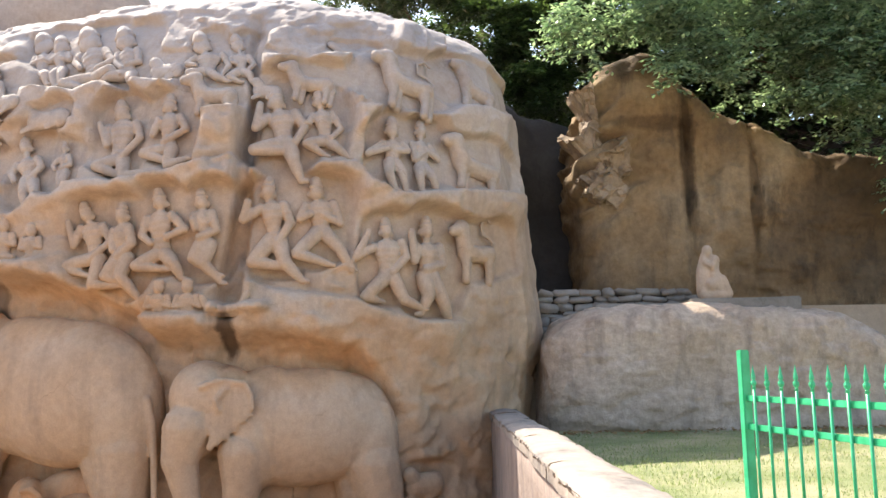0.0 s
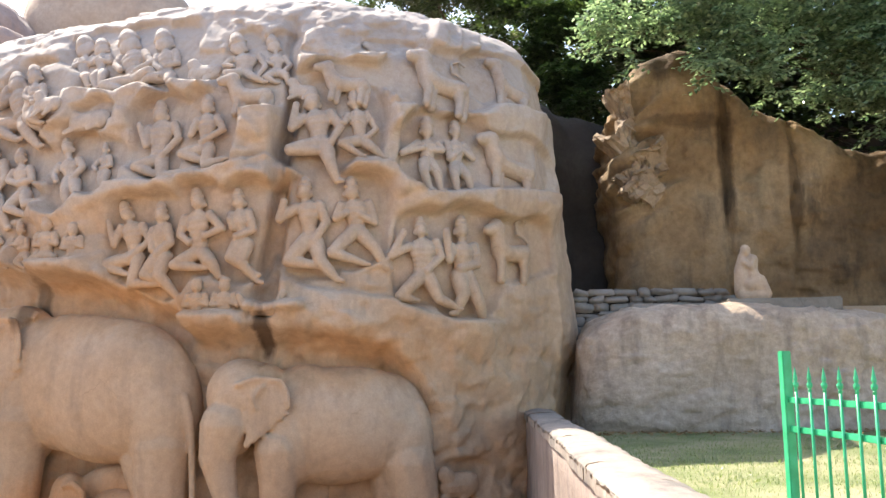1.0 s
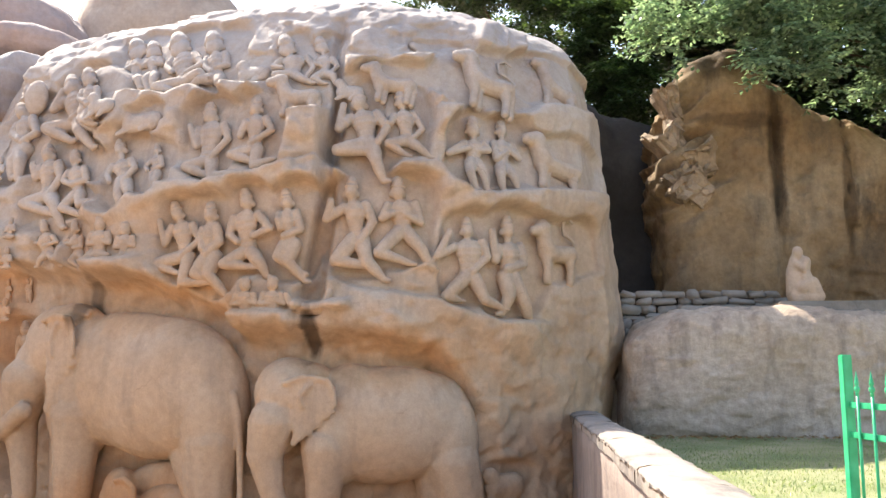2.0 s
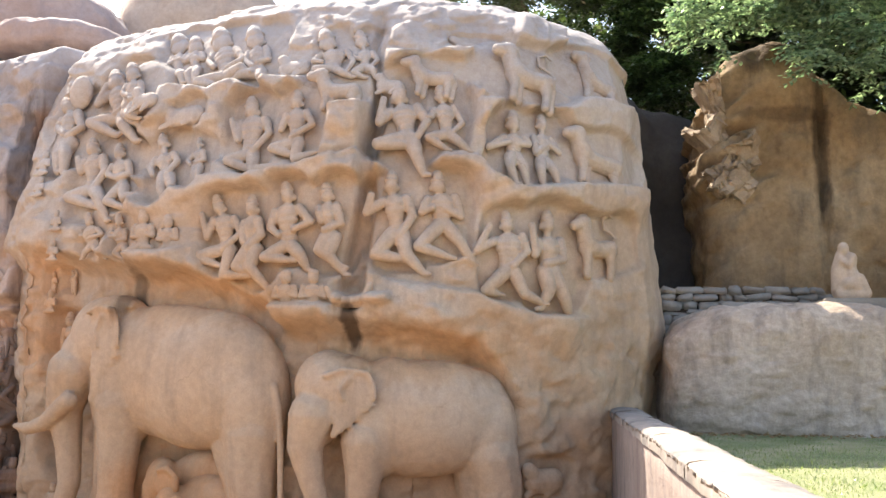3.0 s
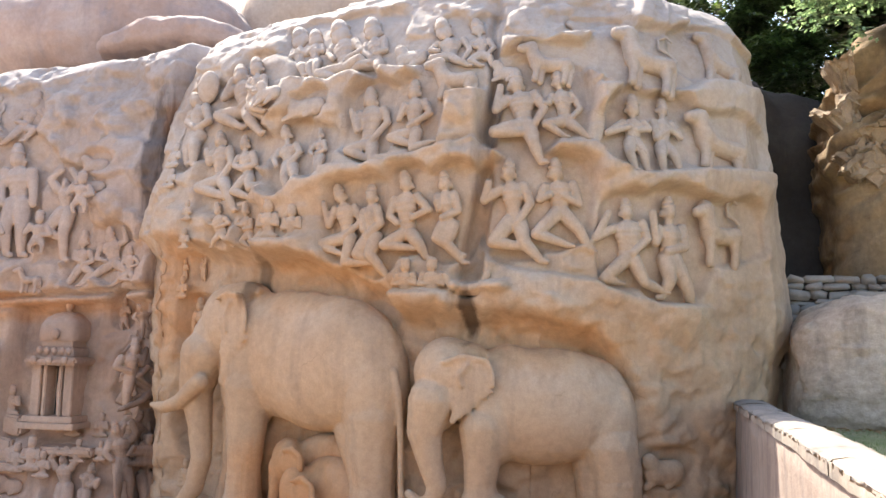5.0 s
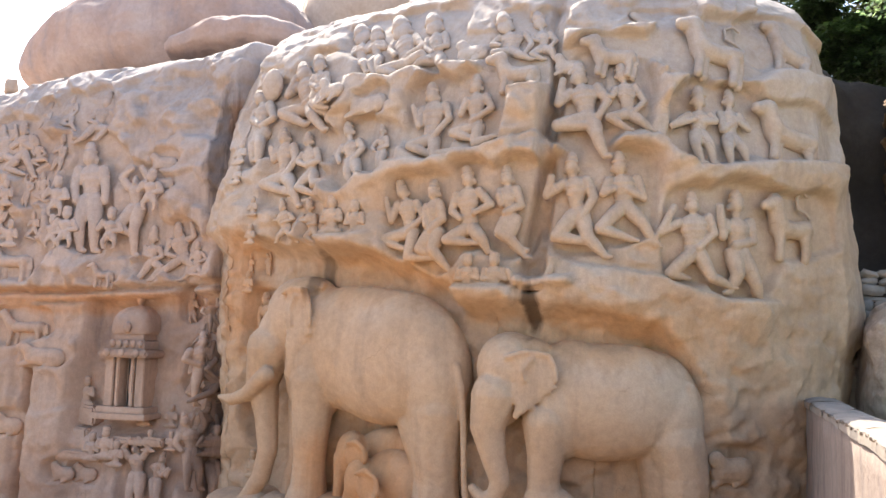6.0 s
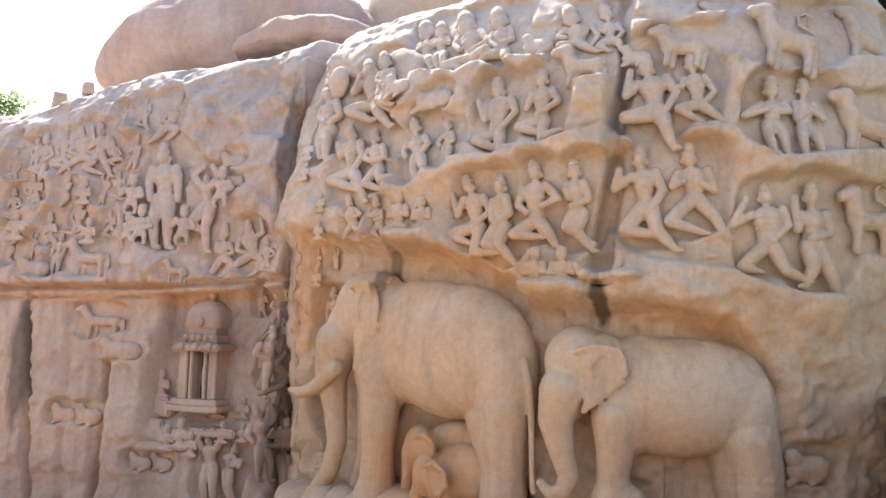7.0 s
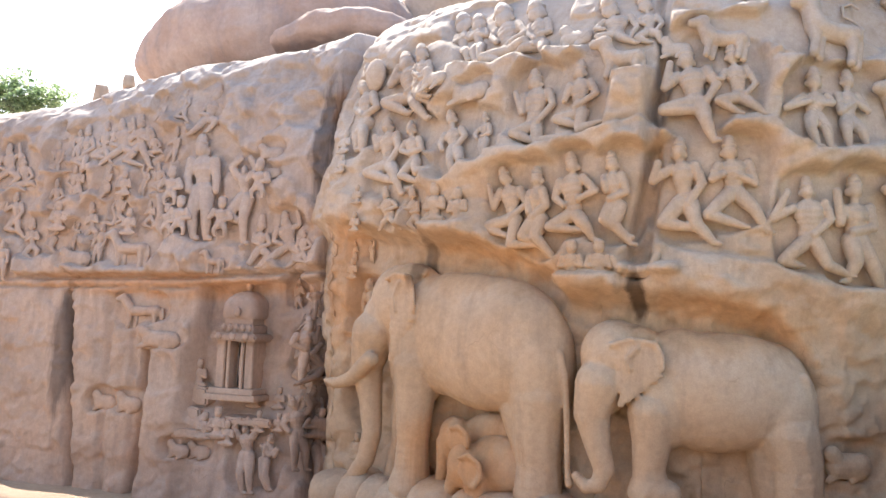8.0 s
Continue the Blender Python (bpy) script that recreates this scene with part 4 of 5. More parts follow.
# ---- trees ----
def tree(name, label, base, height, clumps, leaf, material, seed, count, trunk=0.35):
    """A tapered trunk, limbs to each clump, and a crown of many small leaves in sprays."""
    r = random.Random(seed)
    root = tagged(new(name), label, "tree", "trees behind the rocks")
    root.location = base
    o = Vector(base)
    verts, faces = [], []

    def rod(pts):
        start = len(verts)
        for p, rad in pts:
            for a in range(8):
                verts.append((p.x + rad * math.cos(a * math.pi / 4), p.y + rad * math.sin(a * math.pi / 4), p.z))
        for i in range(len(pts) - 1):
            for a in range(8):
                b = (a + 1) % 8
                faces.append((start + i * 8 + a, start + i * 8 + b, start + i * 8 + 8 + b, start + i * 8 + 8 + a))

    fork = Vector((0.2, 0.1, height * 0.45))
    rod([(Vector((0, 0, -0.5)), trunk * 1.4), (Vector((0.05, 0, height * 0.2)), trunk), (fork, trunk * 0.7)])
    for (cx, cy, cz), _ in clumps[::2]:
        e = Vector((cx, cy, cz)) - o
        mid = fork.lerp(e, 0.5) + Vector((r.uniform(-0.4, 0.4), r.uniform(-0.4, 0.4), 0.3))
        rod([(fork, trunk * 0.45), (mid, trunk * 0.28), (e, trunk * 0.08)])
    tk = new("trunk", mesh_of("trunk", verts, faces, BARK))
    tk.parent = root
    lv, lf = [], []
    total = sum(s[0] * s[1] * s[2] for _, s in clumps) ** 1.0
    for c, s in clumps:
        c = Vector(c) - o
        tufts = []
        for _ in range(max(4, int(9 * (s[0] * s[1] * s[2]) ** 0.5))):
            d = Vector((r.gauss(0, 1), r.gauss(0, 1), r.gauss(0, 1))).normalized() * r.random() ** 0.4
            tufts.append(c + Vector((d.x * s[0], d.y * s[1], d.z * s[2])))
        for _ in range(int(count * (s[0] * s[1] * s[2]) / total / 9)):
            spread = 0.25 * min(1.6, (s[0] * s[1] * s[2]) ** (1 / 3))
            p = r.choice(tufts) + Vector((r.gauss(0, 1), r.gauss(0, 1), r.gauss(0, 0.7))) * spread
            p += noise.noise_vector(p * 0.9) * 0.5
            a = r.uniform(0, 6.28)
            way = Vector((math.cos(a), math.sin(a), r.uniform(-0.6, 0.25))).normalized()
            sidew = way.cross(Vector((0, 0, 1))).normalized()
            for k in range(9):
                t = (k // 2 + 0.5) * leaf * 0.7
                sg = 1 if k % 2 else -1
                q = p + way * t + Vector((0, 0, -0.05 * t * t))
                ld = (sidew * sg + way * 0.5 + Vector((r.uniform(-0.6, 0.6), r.uniform(-0.6, 0.6), r.uniform(-0.9, 0.3)))).normalized()
                wd = ld.cross(Vector((r.uniform(-0.3, 0.3), r.uniform(-0.3, 0.3), 1))).normalized() * leaf * r.uniform(0.24, 0.34)
                i = len(lv)
                lv.extend((q, q + ld * leaf * 0.5 + wd, q + ld * leaf, q + ld * leaf * 0.5 - wd))
                lf.append((i, i + 1, i + 2, i + 3))
    cr = new("crown", mesh_of("crown", lv, lf, material, False))
    cr.parent = root
    return root


tree("tree", "leafy green tree overhanging the ochre rock", (14.5, 25.0, 3.0), 14.0,
     [((3.0, 18.6, 8.8), (0.67, 0.55, 0.56)), ((3.8, 18.8, 9.7), (0.90, 0.68, 0.62)), ((4.9, 18.8, 9.6), (1.18, 0.91, 0.80)),
      ((5.2, 18.4, 8.4), (0.60, 0.65, 0.80)), ((6.3, 18.8, 9.2), (1.27, 0.98, 0.92)), ((6.7, 18.6, 8.2), (0.80, 0.65, 0.55)),
      ((8.1, 19.0, 9.3), (1.47, 1.15, 1.10)), ((8.1, 18.8, 7.9), (1.14, 0.80, 0.60)), ((9.5, 18.8, 9.1), (1.41, 1.17, 1.19)),
      ((9.6, 18.5, 7.6), (0.86, 0.88, 1.08)), ((9.7, 18.3, 6.3), (0.40, 0.48, 0.68)), ((4.7, 19.2, 10.9), (2.03, 1.21, 0.65)),
      ((8.4, 19.5, 11.3), (2.48, 1.60, 1.08)), ((11.0, 18.8, 8.3), (1.06, 1.84, 3.02)), ((2.9, 18.7, 9.3), (0.41, 0.37, 0.41))],
     0.15, LEAF, 5, 46000, 0.16)
# Out-of-view crown, added to cut sky and sun on the rock and leaves.
tree("tree", "unseen leafy crown added overhead to shade the rocks", (16.0, 22.0, 2.8), 15.0,
     [((11.5, 19.0, 13.0), (3.2, 2.6, 1.0)), ((9.5, 21.0, 13.2), (3.5, 2.0, 1.0)), ((15.0, 18.0, 11.5), (2.5, 3.0, 2.5)), ((6.8, 22.8, 14.2), (2.2, 1.5, 0.8)), ((9.6, 22.8, 14.2), (2.6, 1.6, 0.9))],
     0.2, LEAF, 19, 36000)
tree("tree", "leafy tree in the gap behind the carved boulder, leaves darkened for shade", (1.0, 31.0, 3.0), 14.0,
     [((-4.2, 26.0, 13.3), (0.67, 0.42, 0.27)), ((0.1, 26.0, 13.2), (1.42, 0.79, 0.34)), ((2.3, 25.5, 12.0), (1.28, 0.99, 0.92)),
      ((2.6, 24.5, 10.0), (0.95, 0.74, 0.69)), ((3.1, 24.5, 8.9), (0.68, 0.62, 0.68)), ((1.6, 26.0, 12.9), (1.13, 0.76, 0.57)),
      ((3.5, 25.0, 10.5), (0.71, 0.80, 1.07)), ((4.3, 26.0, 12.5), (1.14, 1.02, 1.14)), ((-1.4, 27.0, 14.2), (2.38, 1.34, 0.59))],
     0.17, LEAF_SHADED, 8, 36000)
tree("tree", "broad tree shading the back of the ochre rock, leaves darkened for shade", (12.0, 33.0, 3.0), 15.0,
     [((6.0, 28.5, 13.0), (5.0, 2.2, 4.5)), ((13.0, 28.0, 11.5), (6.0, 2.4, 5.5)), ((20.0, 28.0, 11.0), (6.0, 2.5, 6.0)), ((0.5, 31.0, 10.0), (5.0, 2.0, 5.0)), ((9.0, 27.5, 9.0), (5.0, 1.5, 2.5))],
     0.34, LEAF_SHADED, 11, 100000)
tree("tree", "hazy green tree on the far hill", (-55.0, 44.0, 12.5), 6.0,
     [((-55.0, 42.0, 17.3), (3.2, 2.5, 1.6)), ((-51.5, 42.0, 16.6), (2.6, 2.2, 1.3)), ((-58.0, 42.0, 17.6), (3.0, 2.2, 2.0))], 0.32, LEAF, 15, 9000)

# ---- shrine carved in the left-hand rock ----
def shrine():
    root = tagged(new("carved_shrine"), "small domed stone shrine with pillars carved in relief", "shrine")
    root.location = (-14.05, 17.45, -0.19)
    root.rotation_euler, root.scale = (0, 0, radians(6)), (0.76, 0.9, 0.97)
    for k, (w, z0, z1) in enumerate(((0.95, -0.25, -0.1), (0.82, -0.1, 0.05))):
        part("step", box_bm(-w, w, -0.75 + 0.1 * k, 0.6, z0, z1, 0.02, 0.02, 1), CARVED_L, root)
    part("back_wall", box_bm(-0.62, 0.62, -0.1, 0.6, 0.05, 1.25, 0.01), CARVED_L, root)
    for x, half in ((-0.53, 0.15), (-0.25, 0.06), (0.25, 0.06), (0.53, 0.15)):
        part("pillar", box_bm(x - half, x + half, -0.52, -0.08, 0.05, 1.25, 0.025, 0.012, 2), CARVED_L, root)
    # Flat near-black panel paints the shade of a doorway; nothing is hollowed.
    part("door_shade_panel", box_bm(-0.15, 0.15, -0.12, -0.09, 0.06, 1.2, 0.0), SHADE_ROCK, root, "near-black panel standing for the doorway's shade")
    bm = bmesh.new()
    bmesh.ops.create_icosphere(bm, subdivisions=2, radius=1, matrix=Matrix.Translation((0.02, -0.2, 0.6)) @ Matrix.Diagonal((0.08, 0.07, 0.36, 1)))
    part("idol", bm, CARVED_L, root, smooth=True)
    part("cornice", box_bm(-0.86, 0.86, -0.72, 0.6, 1.24, 1.44, 0.06, 0.02, 2), CARVED_L, root)
    for x in (-0.5, 0.0, 0.5):
        bm = bmesh.new()
        bmesh.ops.create_icosphere(bm, subdivisions=2, radius=1, matrix=Matrix.Translation((x, -0.72, 1.36)) @ Matrix.Diagonal((0.12, 0.05, 0.1, 1)))
        part("arch_motif", bm, CARVED_L, root, smooth=True)
    part("frieze", box_bm(-0.62, 0.62, -0.5, 0.6, 1.44, 1.66, 0.02, 0.02, 2), CARVED_L, root)
    for k in range(5):
        bm = bmesh.new()
        bmesh.ops.create_icosphere(bm, subdivisions=2, radius=1, matrix=Matrix.Translation((-0.48 + 0.24 * k, -0.5, 1.58)) @ Matrix.Diagonal((0.1, 0.07, 0.1, 1)))
        part("boss", bm, CARVED_L, root, smooth=True)
    part("neck", box_bm(-0.52, 0.52, -0.42, 0.6, 1.66, 1.84, 0.02, 0.01, 1), CARVED_L, root)
    rings = [(1.82, 0.60), (1.90, 0.63), (2.05, 0.62), (2.22, 0.58), (2.36, 0.48), (2.46, 0.34), (2.52, 0.16), (2.53, 0.02)]
    verts = []
    for z, w in rings:
        for a in range(24):
            c, s = math.cos(a * math.pi / 12), math.sin(a * math.pi / 12)
            k = (abs(c) ** 11 + abs(s) ** 11) ** (1 / 11)
            verts.append((w * c / k, 0.05 + 0.85 * w * s / k, z))
    dome = new("dome", mesh_of("dome", verts, grid_faces(len(rings), 24, True), CARVED_L))
    dome.parent = root
    rings = [(2.5, 0.10), (2.56, 0.06), (2.62, 0.11), (2.72, 0.12), (2.80, 0.05), (2.92, 0.015)]
    verts = [(rr * math.cos(a * math.pi / 6), 0.05 + rr * math.sin(a * math.pi / 6), z) for z, rr in rings for a in range(12)]
    fin = new("finial", mesh_of("finial", verts, grid_faces(len(rings), 12, True), CARVED_L))
    fin.parent = root
    bm = bmesh.new()
    bmesh.ops.create_icosphere(bm, subdivisions=2, radius=1, matrix=Matrix.Translation((0, -0.52, 1.98)) @ Matrix.Diagonal((0.14, 0.06, 0.14, 1)))
    part("arch_motif", bm, CARVED_L, root, smooth=True)


shrine()


def pedestal(x, z, w, h, deep=0.5):
    bm = box_bm(x - w / 2, x + w / 2, float(plan_left(x, z)) - deep + 0.45, float(plan_left(x, z)) + 0.9, z, z + h, 0.05, 0.06, 4)
    tagged(part("carved_pedestal", bm, CARVED_L, smooth=False), "blocky carved stone pedestal in the relief", "pedestal", "relief pedestals")


pedestal(-15.35, -0.62, 0.85, 0.42, 0.25)
pedestal(-15.35, -1.18, 0.75, 0.5, 0.35)
pedestal(-15.2, -1.42, 1.1, 0.2, 0.6)
pedestal(-13.5, -1.0, 1.4, 0.2, 0.6)


def ledge_blocks():
    """Rounded lumps of rock under the elephants' feet."""
    r = random.Random(7)
    x = -10.6
    while x < 0.4:
        w = r.uniform(0.7, 1.4)
        y = float(plan_right(x, -1.6))
        top = -1.5 + 0.045 * (x + 8) + r.uniform(-0.1, 0.05)
        boulder("rock_lump", x - w * 0.6, x + w * 0.6, y - 0.55, y + 1.4, -2.8, [(x, top)], CARVED, "rounded sandstone ledge block under the elephants", 3.0, 0.1, int(r.uniform(0, 99)), 28, category="ledge")
        x += w * 0.85


ledge_blocks()


def ear(e, x, z, wide, tall, lean, deep):
    """A thin hanging ear flap: a narrow fan with a rolled front fold and a scalloped rear edge."""
    for k in range(13):
        t = k / 12
        w = wide * (0.42 + 0.58 * math.sin(math.pi * min(1.0, 0.30 + 0.62 * t)) ** 0.8) * (1 - 0.72 * max(0.0, t - 0.55) / 0.45)
        zz = z - tall * t
        xx = x + lean * t + 0.5 * w + 0.03 * math.sin(17 * t)
        e.ball(xx, zz, 0.5 * w, 0.075 * tall, 0.05, deep + 0.04 * t, 0)
    e.limb([(x - 0.02, z - 0.03, 0.05), (x + 0.35 * wide, z + 0.07, 0.06), (x + 0.85 * wide, z + 0.02, 0.055), (x + 1.0 * wide, z - 0.18 * tall, 0.045), (x + 1.02 * wide, z - 0.4 * tall, 0.04)], deep - 0.02)
    e.limb([(x + 0.50 * wide, z - 0.06 * tall, 0.05), (x + 0.30 * wide, z - 0.25 * tall, 0.045), (x + 0.36 * wide, z - 0.42 * tall, 0.03)], deep - 0.06)


def eye(e, x, z, deep):
    """An almond eye with its upper lid."""
    e.ball(x, z, 0.085, 0.05, 0.06, deep, -12)
    e.limb([(x - 0.14, z - 0.01, 0.02), (x, z + 0.075, 0.024), (x + 0.14, z + 0.02, 0.02)], deep - 0.01)


e = Carving("carved_elephant", "life-size bull elephant with a tusk carved in sandstone", smooth=5, voxel=0.03)
e.ball(-6.58, 1.28, 1.62, 1.30, 0.72, 0.30, -6)
e.ball(-5.56, 0.84, 0.67, 1.28, 0.66, 0.32, 0)
e.ball(-7.53, 1.43, 1.10, 1.26, 0.68, 0.30, 0)
e.ball(-6.04, 1.53, 0.92, 0.87, 0.62, 0.33, -24)
e.ball(-7.14, 1.94, 1.14, 0.73, 0.60, 0.34, 0)
e.ball(-8.12, 1.81, 0.71, 0.86, 0.60, 0.30, 0)
e.ball(-8.88, 2.06, 0.71, 0.78, 0.58, 0.20, 0)
e.ball(-8.55, 2.52, 0.56, 0.35, 0.45, 0.22, 0)
e.ball(-9.35, 1.56, 0.50, 0.75, 0.50, 0.20, 0)
e.limb([(-9.44, 1.37, 0.51), (-9.65, 0.69, 0.36), (-9.50, 0.01, 0.26), (-9.42, -0.69, 0.22), (-9.60, -1.29, 0.20), (-10.01, -1.77, 0.18), (-10.36, -2.00, 0.15)], -0.08)
e.limb([(-9.28, 0.83, 0.18), (-9.85, 0.41, 0.16), (-10.26, 0.28, 0.13), (-10.66, 0.31, 0.06)], -0.45)
e.limb([(-8.29, 0.75, 0.50), (-8.31, 0.11, 0.42), (-8.34, -0.79, 0.34), (-8.35, -1.36, 0.38), (-8.40, -1.68, 0.46)], 0.02)
e.limb([(-8.80, 0.30, 0.28), (-8.82, -0.85, 0.24), (-9.05, -1.68, 0.24)], 0.35)
e.limb([(-5.51, 0.30, 0.56), (-5.54, -0.19, 0.50), (-5.51, -0.90, 0.42), (-5.52, -1.40, 0.47)], 0.20)
e.limb([(-5.94, 0.08, 0.43), (-5.76, -0.52, 0.38), (-5.69, -1.37, 0.36)], 0.35)
e.limb([(-5.08, 1.15, 0.08), (-4.98, 0.75, 0.08), (-4.92, 0.16, 0.07), (-4.89, -0.83, 0.06), (-4.85, -1.12, 0.08)], 0.00)
e.ball(-9.15, 1.75, 0.55, 0.80, 0.56, 0.22, 14)
e.ball(-8.32, 1.05, 0.72, 1.15, 0.60, 0.22, 0)
ear(e, -8.93, 2.52, 0.70, 1.62, 0.10, -0.38)
eye(e, -9.28, 1.55, -0.29)
for k in range(3):
    e.limb([(-8.98 + 0.07 * k, 2.57 + 0.07 * k, 0.035), (-8.58, 2.74 + 0.05 * k, 0.04), (-8.12, 2.6 + 0.05 * k, 0.035)], -0.08 + 0.07 * k)
e = Carving("carved_elephant", "smaller life-size elephant carved in sandstone behind the bull", smooth=5, voxel=0.03)
e.ball(-2.40, 0.63, 1.51, 1.03, 0.68, 0.35, -6)
e.ball(-1.42, 0.34, 0.61, 1.01, 0.60, 0.35, 0)
e.ball(-3.05, 0.75, 0.83, 0.97, 0.64, 0.35, 0)
e.ball(-1.82, 0.78, 0.89, 0.77, 0.56, 0.38, -18)
e.ball(-2.58, 1.06, 0.99, 0.60, 0.55, 0.40, 0)
e.ball(-4.11, 1.19, 0.61, 0.63, 0.56, 0.15, 0)
e.ball(-3.87, 1.47, 0.50, 0.28, 0.45, 0.20, 0)
e.ball(-4.30, 0.69, 0.45, 0.59, 0.48, 0.15, 0)
e.limb([(-4.30, 0.69, 0.44), (-4.43, 0.17, 0.32), (-4.31, -0.39, 0.23), (-4.19, -0.77, 0.19), (-4.28, -1.04, 0.15), (-4.50, -1.10, 0.12), (-4.69, -0.93, 0.09)], -0.12)
e.limb([(-3.41, 0.25, 0.44), (-3.42, -0.23, 0.35), (-3.46, -0.71, 0.29), (-3.44, -1.19, 0.33)], -0.05)
e.limb([(-3.46, -1.09, 0.37), (-3.13, -1.10, 0.23)], -0.05)
e.limb([(-1.29, -0.05, 0.52), (-1.18, -0.50, 0.47), (-1.17, -1.15, 0.46)], 0.15)
e.limb([(-1.60, -0.23, 0.41), (-1.52, -1.16, 0.35)], 0.40)
e.limb([(-1.05, 0.92, 0.11), (-0.91, 0.17, 0.08), (-0.90, -0.67, 0.08)], -0.05)
e.ball(-3.75, 0.95, 0.55, 0.62, 0.55, 0.18, 0)
e.ball(-3.30, 0.40, 0.60, 0.85, 0.58, 0.20, 0)
ear(e, -4.02, 1.40, 0.82, 1.02, 0.10, -0.40)
eye(e, -4.42, 0.95, -0.31)
e = Carving("carved_halo", "flat round disc carved behind a relief figure", smooth=4, voxel=0.036)
e.ball(-10.50, 7.47, 0.34, 0.41, 0.14, -0.00, 0)
e = Carving("carved_basin", "carved stone basin at the foot of the dark water channel", smooth=4, voxel=0.036)
e.limb([(-4.10, 2.89, 0.07), (-4.02, 2.73, 0.08), (-3.74, 2.67, 0.08), (-3.43, 2.72, 0.08), (-3.35, 2.93, 0.08)], -0.22)
e.limb([(-3.94, 2.59, 0.06), (-3.49, 2.59, 0.06)], -0.10)
e = Carving("carved_calf", "elephant calf carved in sandstone beneath the bull", smooth=4, voxel=0.036)
e.ball(-6.37, -0.99, 0.70, 0.57, 0.40, 0.30, 0)
e.ball(-7.04, -1.06, 0.35, 0.45, 0.32, 0.00, 0)
e.ball(-6.75, -1.10, 0.25, 0.33, 0.07, -0.32, 0)
e.limb([(-6.99, -0.88, 0.04), (-6.76, -0.79, 0.06), (-6.52, -0.93, 0.05), (-6.48, -1.16, 0.05), (-6.64, -1.36, 0.06)], -0.38)
e.ball(-7.20, -1.01, 0.06, 0.04, 0.06, -0.28, 0)
e.limb([(-7.17, -1.20, 0.20), (-7.33, -1.54, 0.14), (-7.50, -1.73, 0.11)], -0.05)
e.limb([(-6.70, -1.35, 0.27), (-6.70, -1.66, 0.27)], 0.00)
e = Carving("carved_calf", "elephant calf carved in sandstone with its head turned", smooth=4, voxel=0.036)
e.ball(-7.39, -0.60, 0.35, 0.43, 0.30, 0.25, 0)
e.ball(-6.53, -0.49, 0.79, 0.44, 0.25, 0.50, 0)
e.ball(-7.16, -0.61, 0.25, 0.29, 0.07, -0.06, 0)
e.limb([(-7.35, -0.38, 0.04), (-7.12, -0.32, 0.06), (-6.92, -0.48, 0.06), (-6.91, -0.69, 0.06)], -0.12)
e.limb([(-7.57, -0.71, 0.20), (-7.61, -1.15, 0.15), (-7.69, -1.59, 0.12)], 0.15)

beast("ram", "R", -4.26, 6.36, 1.0, 1.02)
beast("ram", "R", -2.48, 6.62, 1.06, 0.95)
beast("lying", "R", -1.65, 7.76, 1.18, 0.48)
beast("lion", "R", -0.70, 6.59, 1.20, 1.54)
beast("horse", "R", 0.80, 7.03, 0.95, 1.45)
beast("ram", "R", 0.70, 5.12, 1.23, 1.29)
beast("lion", "R", 0.68, 3.24, 0.92, 1.35)
beast("lying", "R", -5.26, 7.12, 0.62, 0.83)
beast("lying", "R", -7.41, 6.14, 1.02, 0.68)
beast("lying", "R", -8.20, 6.34, 0.54, 0.88)
beast("lying", "R", -3.25, 6.66, 0.51, 0.67)
beast("deer", "L", -17.72, 2.79, 1.40, 1.23)
beast("lying", "L", -19.34, 2.77, 1.02, 0.67)
beast("deer", "L", -17.17, 1.23, 1.56, 1.03)
beast("lying", "L", -16.28, 0.68, 1.36, 0.72)
beast("lying", "L", -17.99, -0.99, 0.68, 0.65)
beast("lying", "L", -17.18, -1.00, 0.67, 0.70)
beast("lying", "L", -15.46, -1.99, 0.53, 0.59)
beast("lying", "L", -14.95, -1.97, 0.54, 0.56)
beast("lying", "L", -13.62, 5.59, 0.73, 0.56)
beast("lying", "L", -13.57, 5.08, 0.77, 0.45)
beast("deer", "L", -15.00, 2.68, 0.67, 0.72)
beast("lying", "R", -0.34, -0.79, 0.67, 0.76)

carved("flying with a trailing leg", "R", -8.01, 7.28, 1.57, stance((-0.25, 1.00), (-0.08, 0.63), (-0.19, 0.55), (0.03, 0.53), (-0.18, 0.44), (-0.01, 0.46), (0.09, 0.42), (-0.09, 0.51), (0.00, 0.23), (-0.20, 0.30), (-0.35, 0.15), (0.12, 0.14), (0.17, 0.00)))
carved("with folded palms", "R", -7.59, 7.23, 1.43, stance((-0.20, 1.00), (-0.09, 0.67), (-0.19, 0.63), (0.02, 0.62), (-0.20, 0.53), (-0.08, 0.59), (0.10, 0.48), (-0.04, 0.54), (0.00, 0.32), (-0.05, 0.20), (0.03, 0.01), (0.09, 0.18), (0.12, 0.00)))
carved("seated with one knee out", "R", -6.76, 7.07, 1.74, SEATED_KNEE_OUT)
carved("seated with a bent arm", "R", -6.02, 7.07, 1.57, stance((-0.25, 1.00), (-0.11, 0.64), (-0.21, 0.54), (0.03, 0.59), (-0.19, 0.39), (-0.09, 0.28), (0.11, 0.38), (-0.02, 0.33), (0.00, 0.21), (-0.20, 0.16), (-0.30, 0.12), (0.08, 0.07), (0.14, 0.00)))
carved("leaning with an elbow out", "R", -4.43, 7.07, 1.22, stance((-0.24, 1.00), (-0.09, 0.59), (-0.20, 0.49), (0.22, 0.55), (-0.31, 0.35), (-0.16, 0.31), (0.35, 0.31), (0.27, 0.10), (0.00, 0.22), (-0.24, 0.16), (-0.12, 0.00), (0.21, 0.07), (0.37, 0.01)))
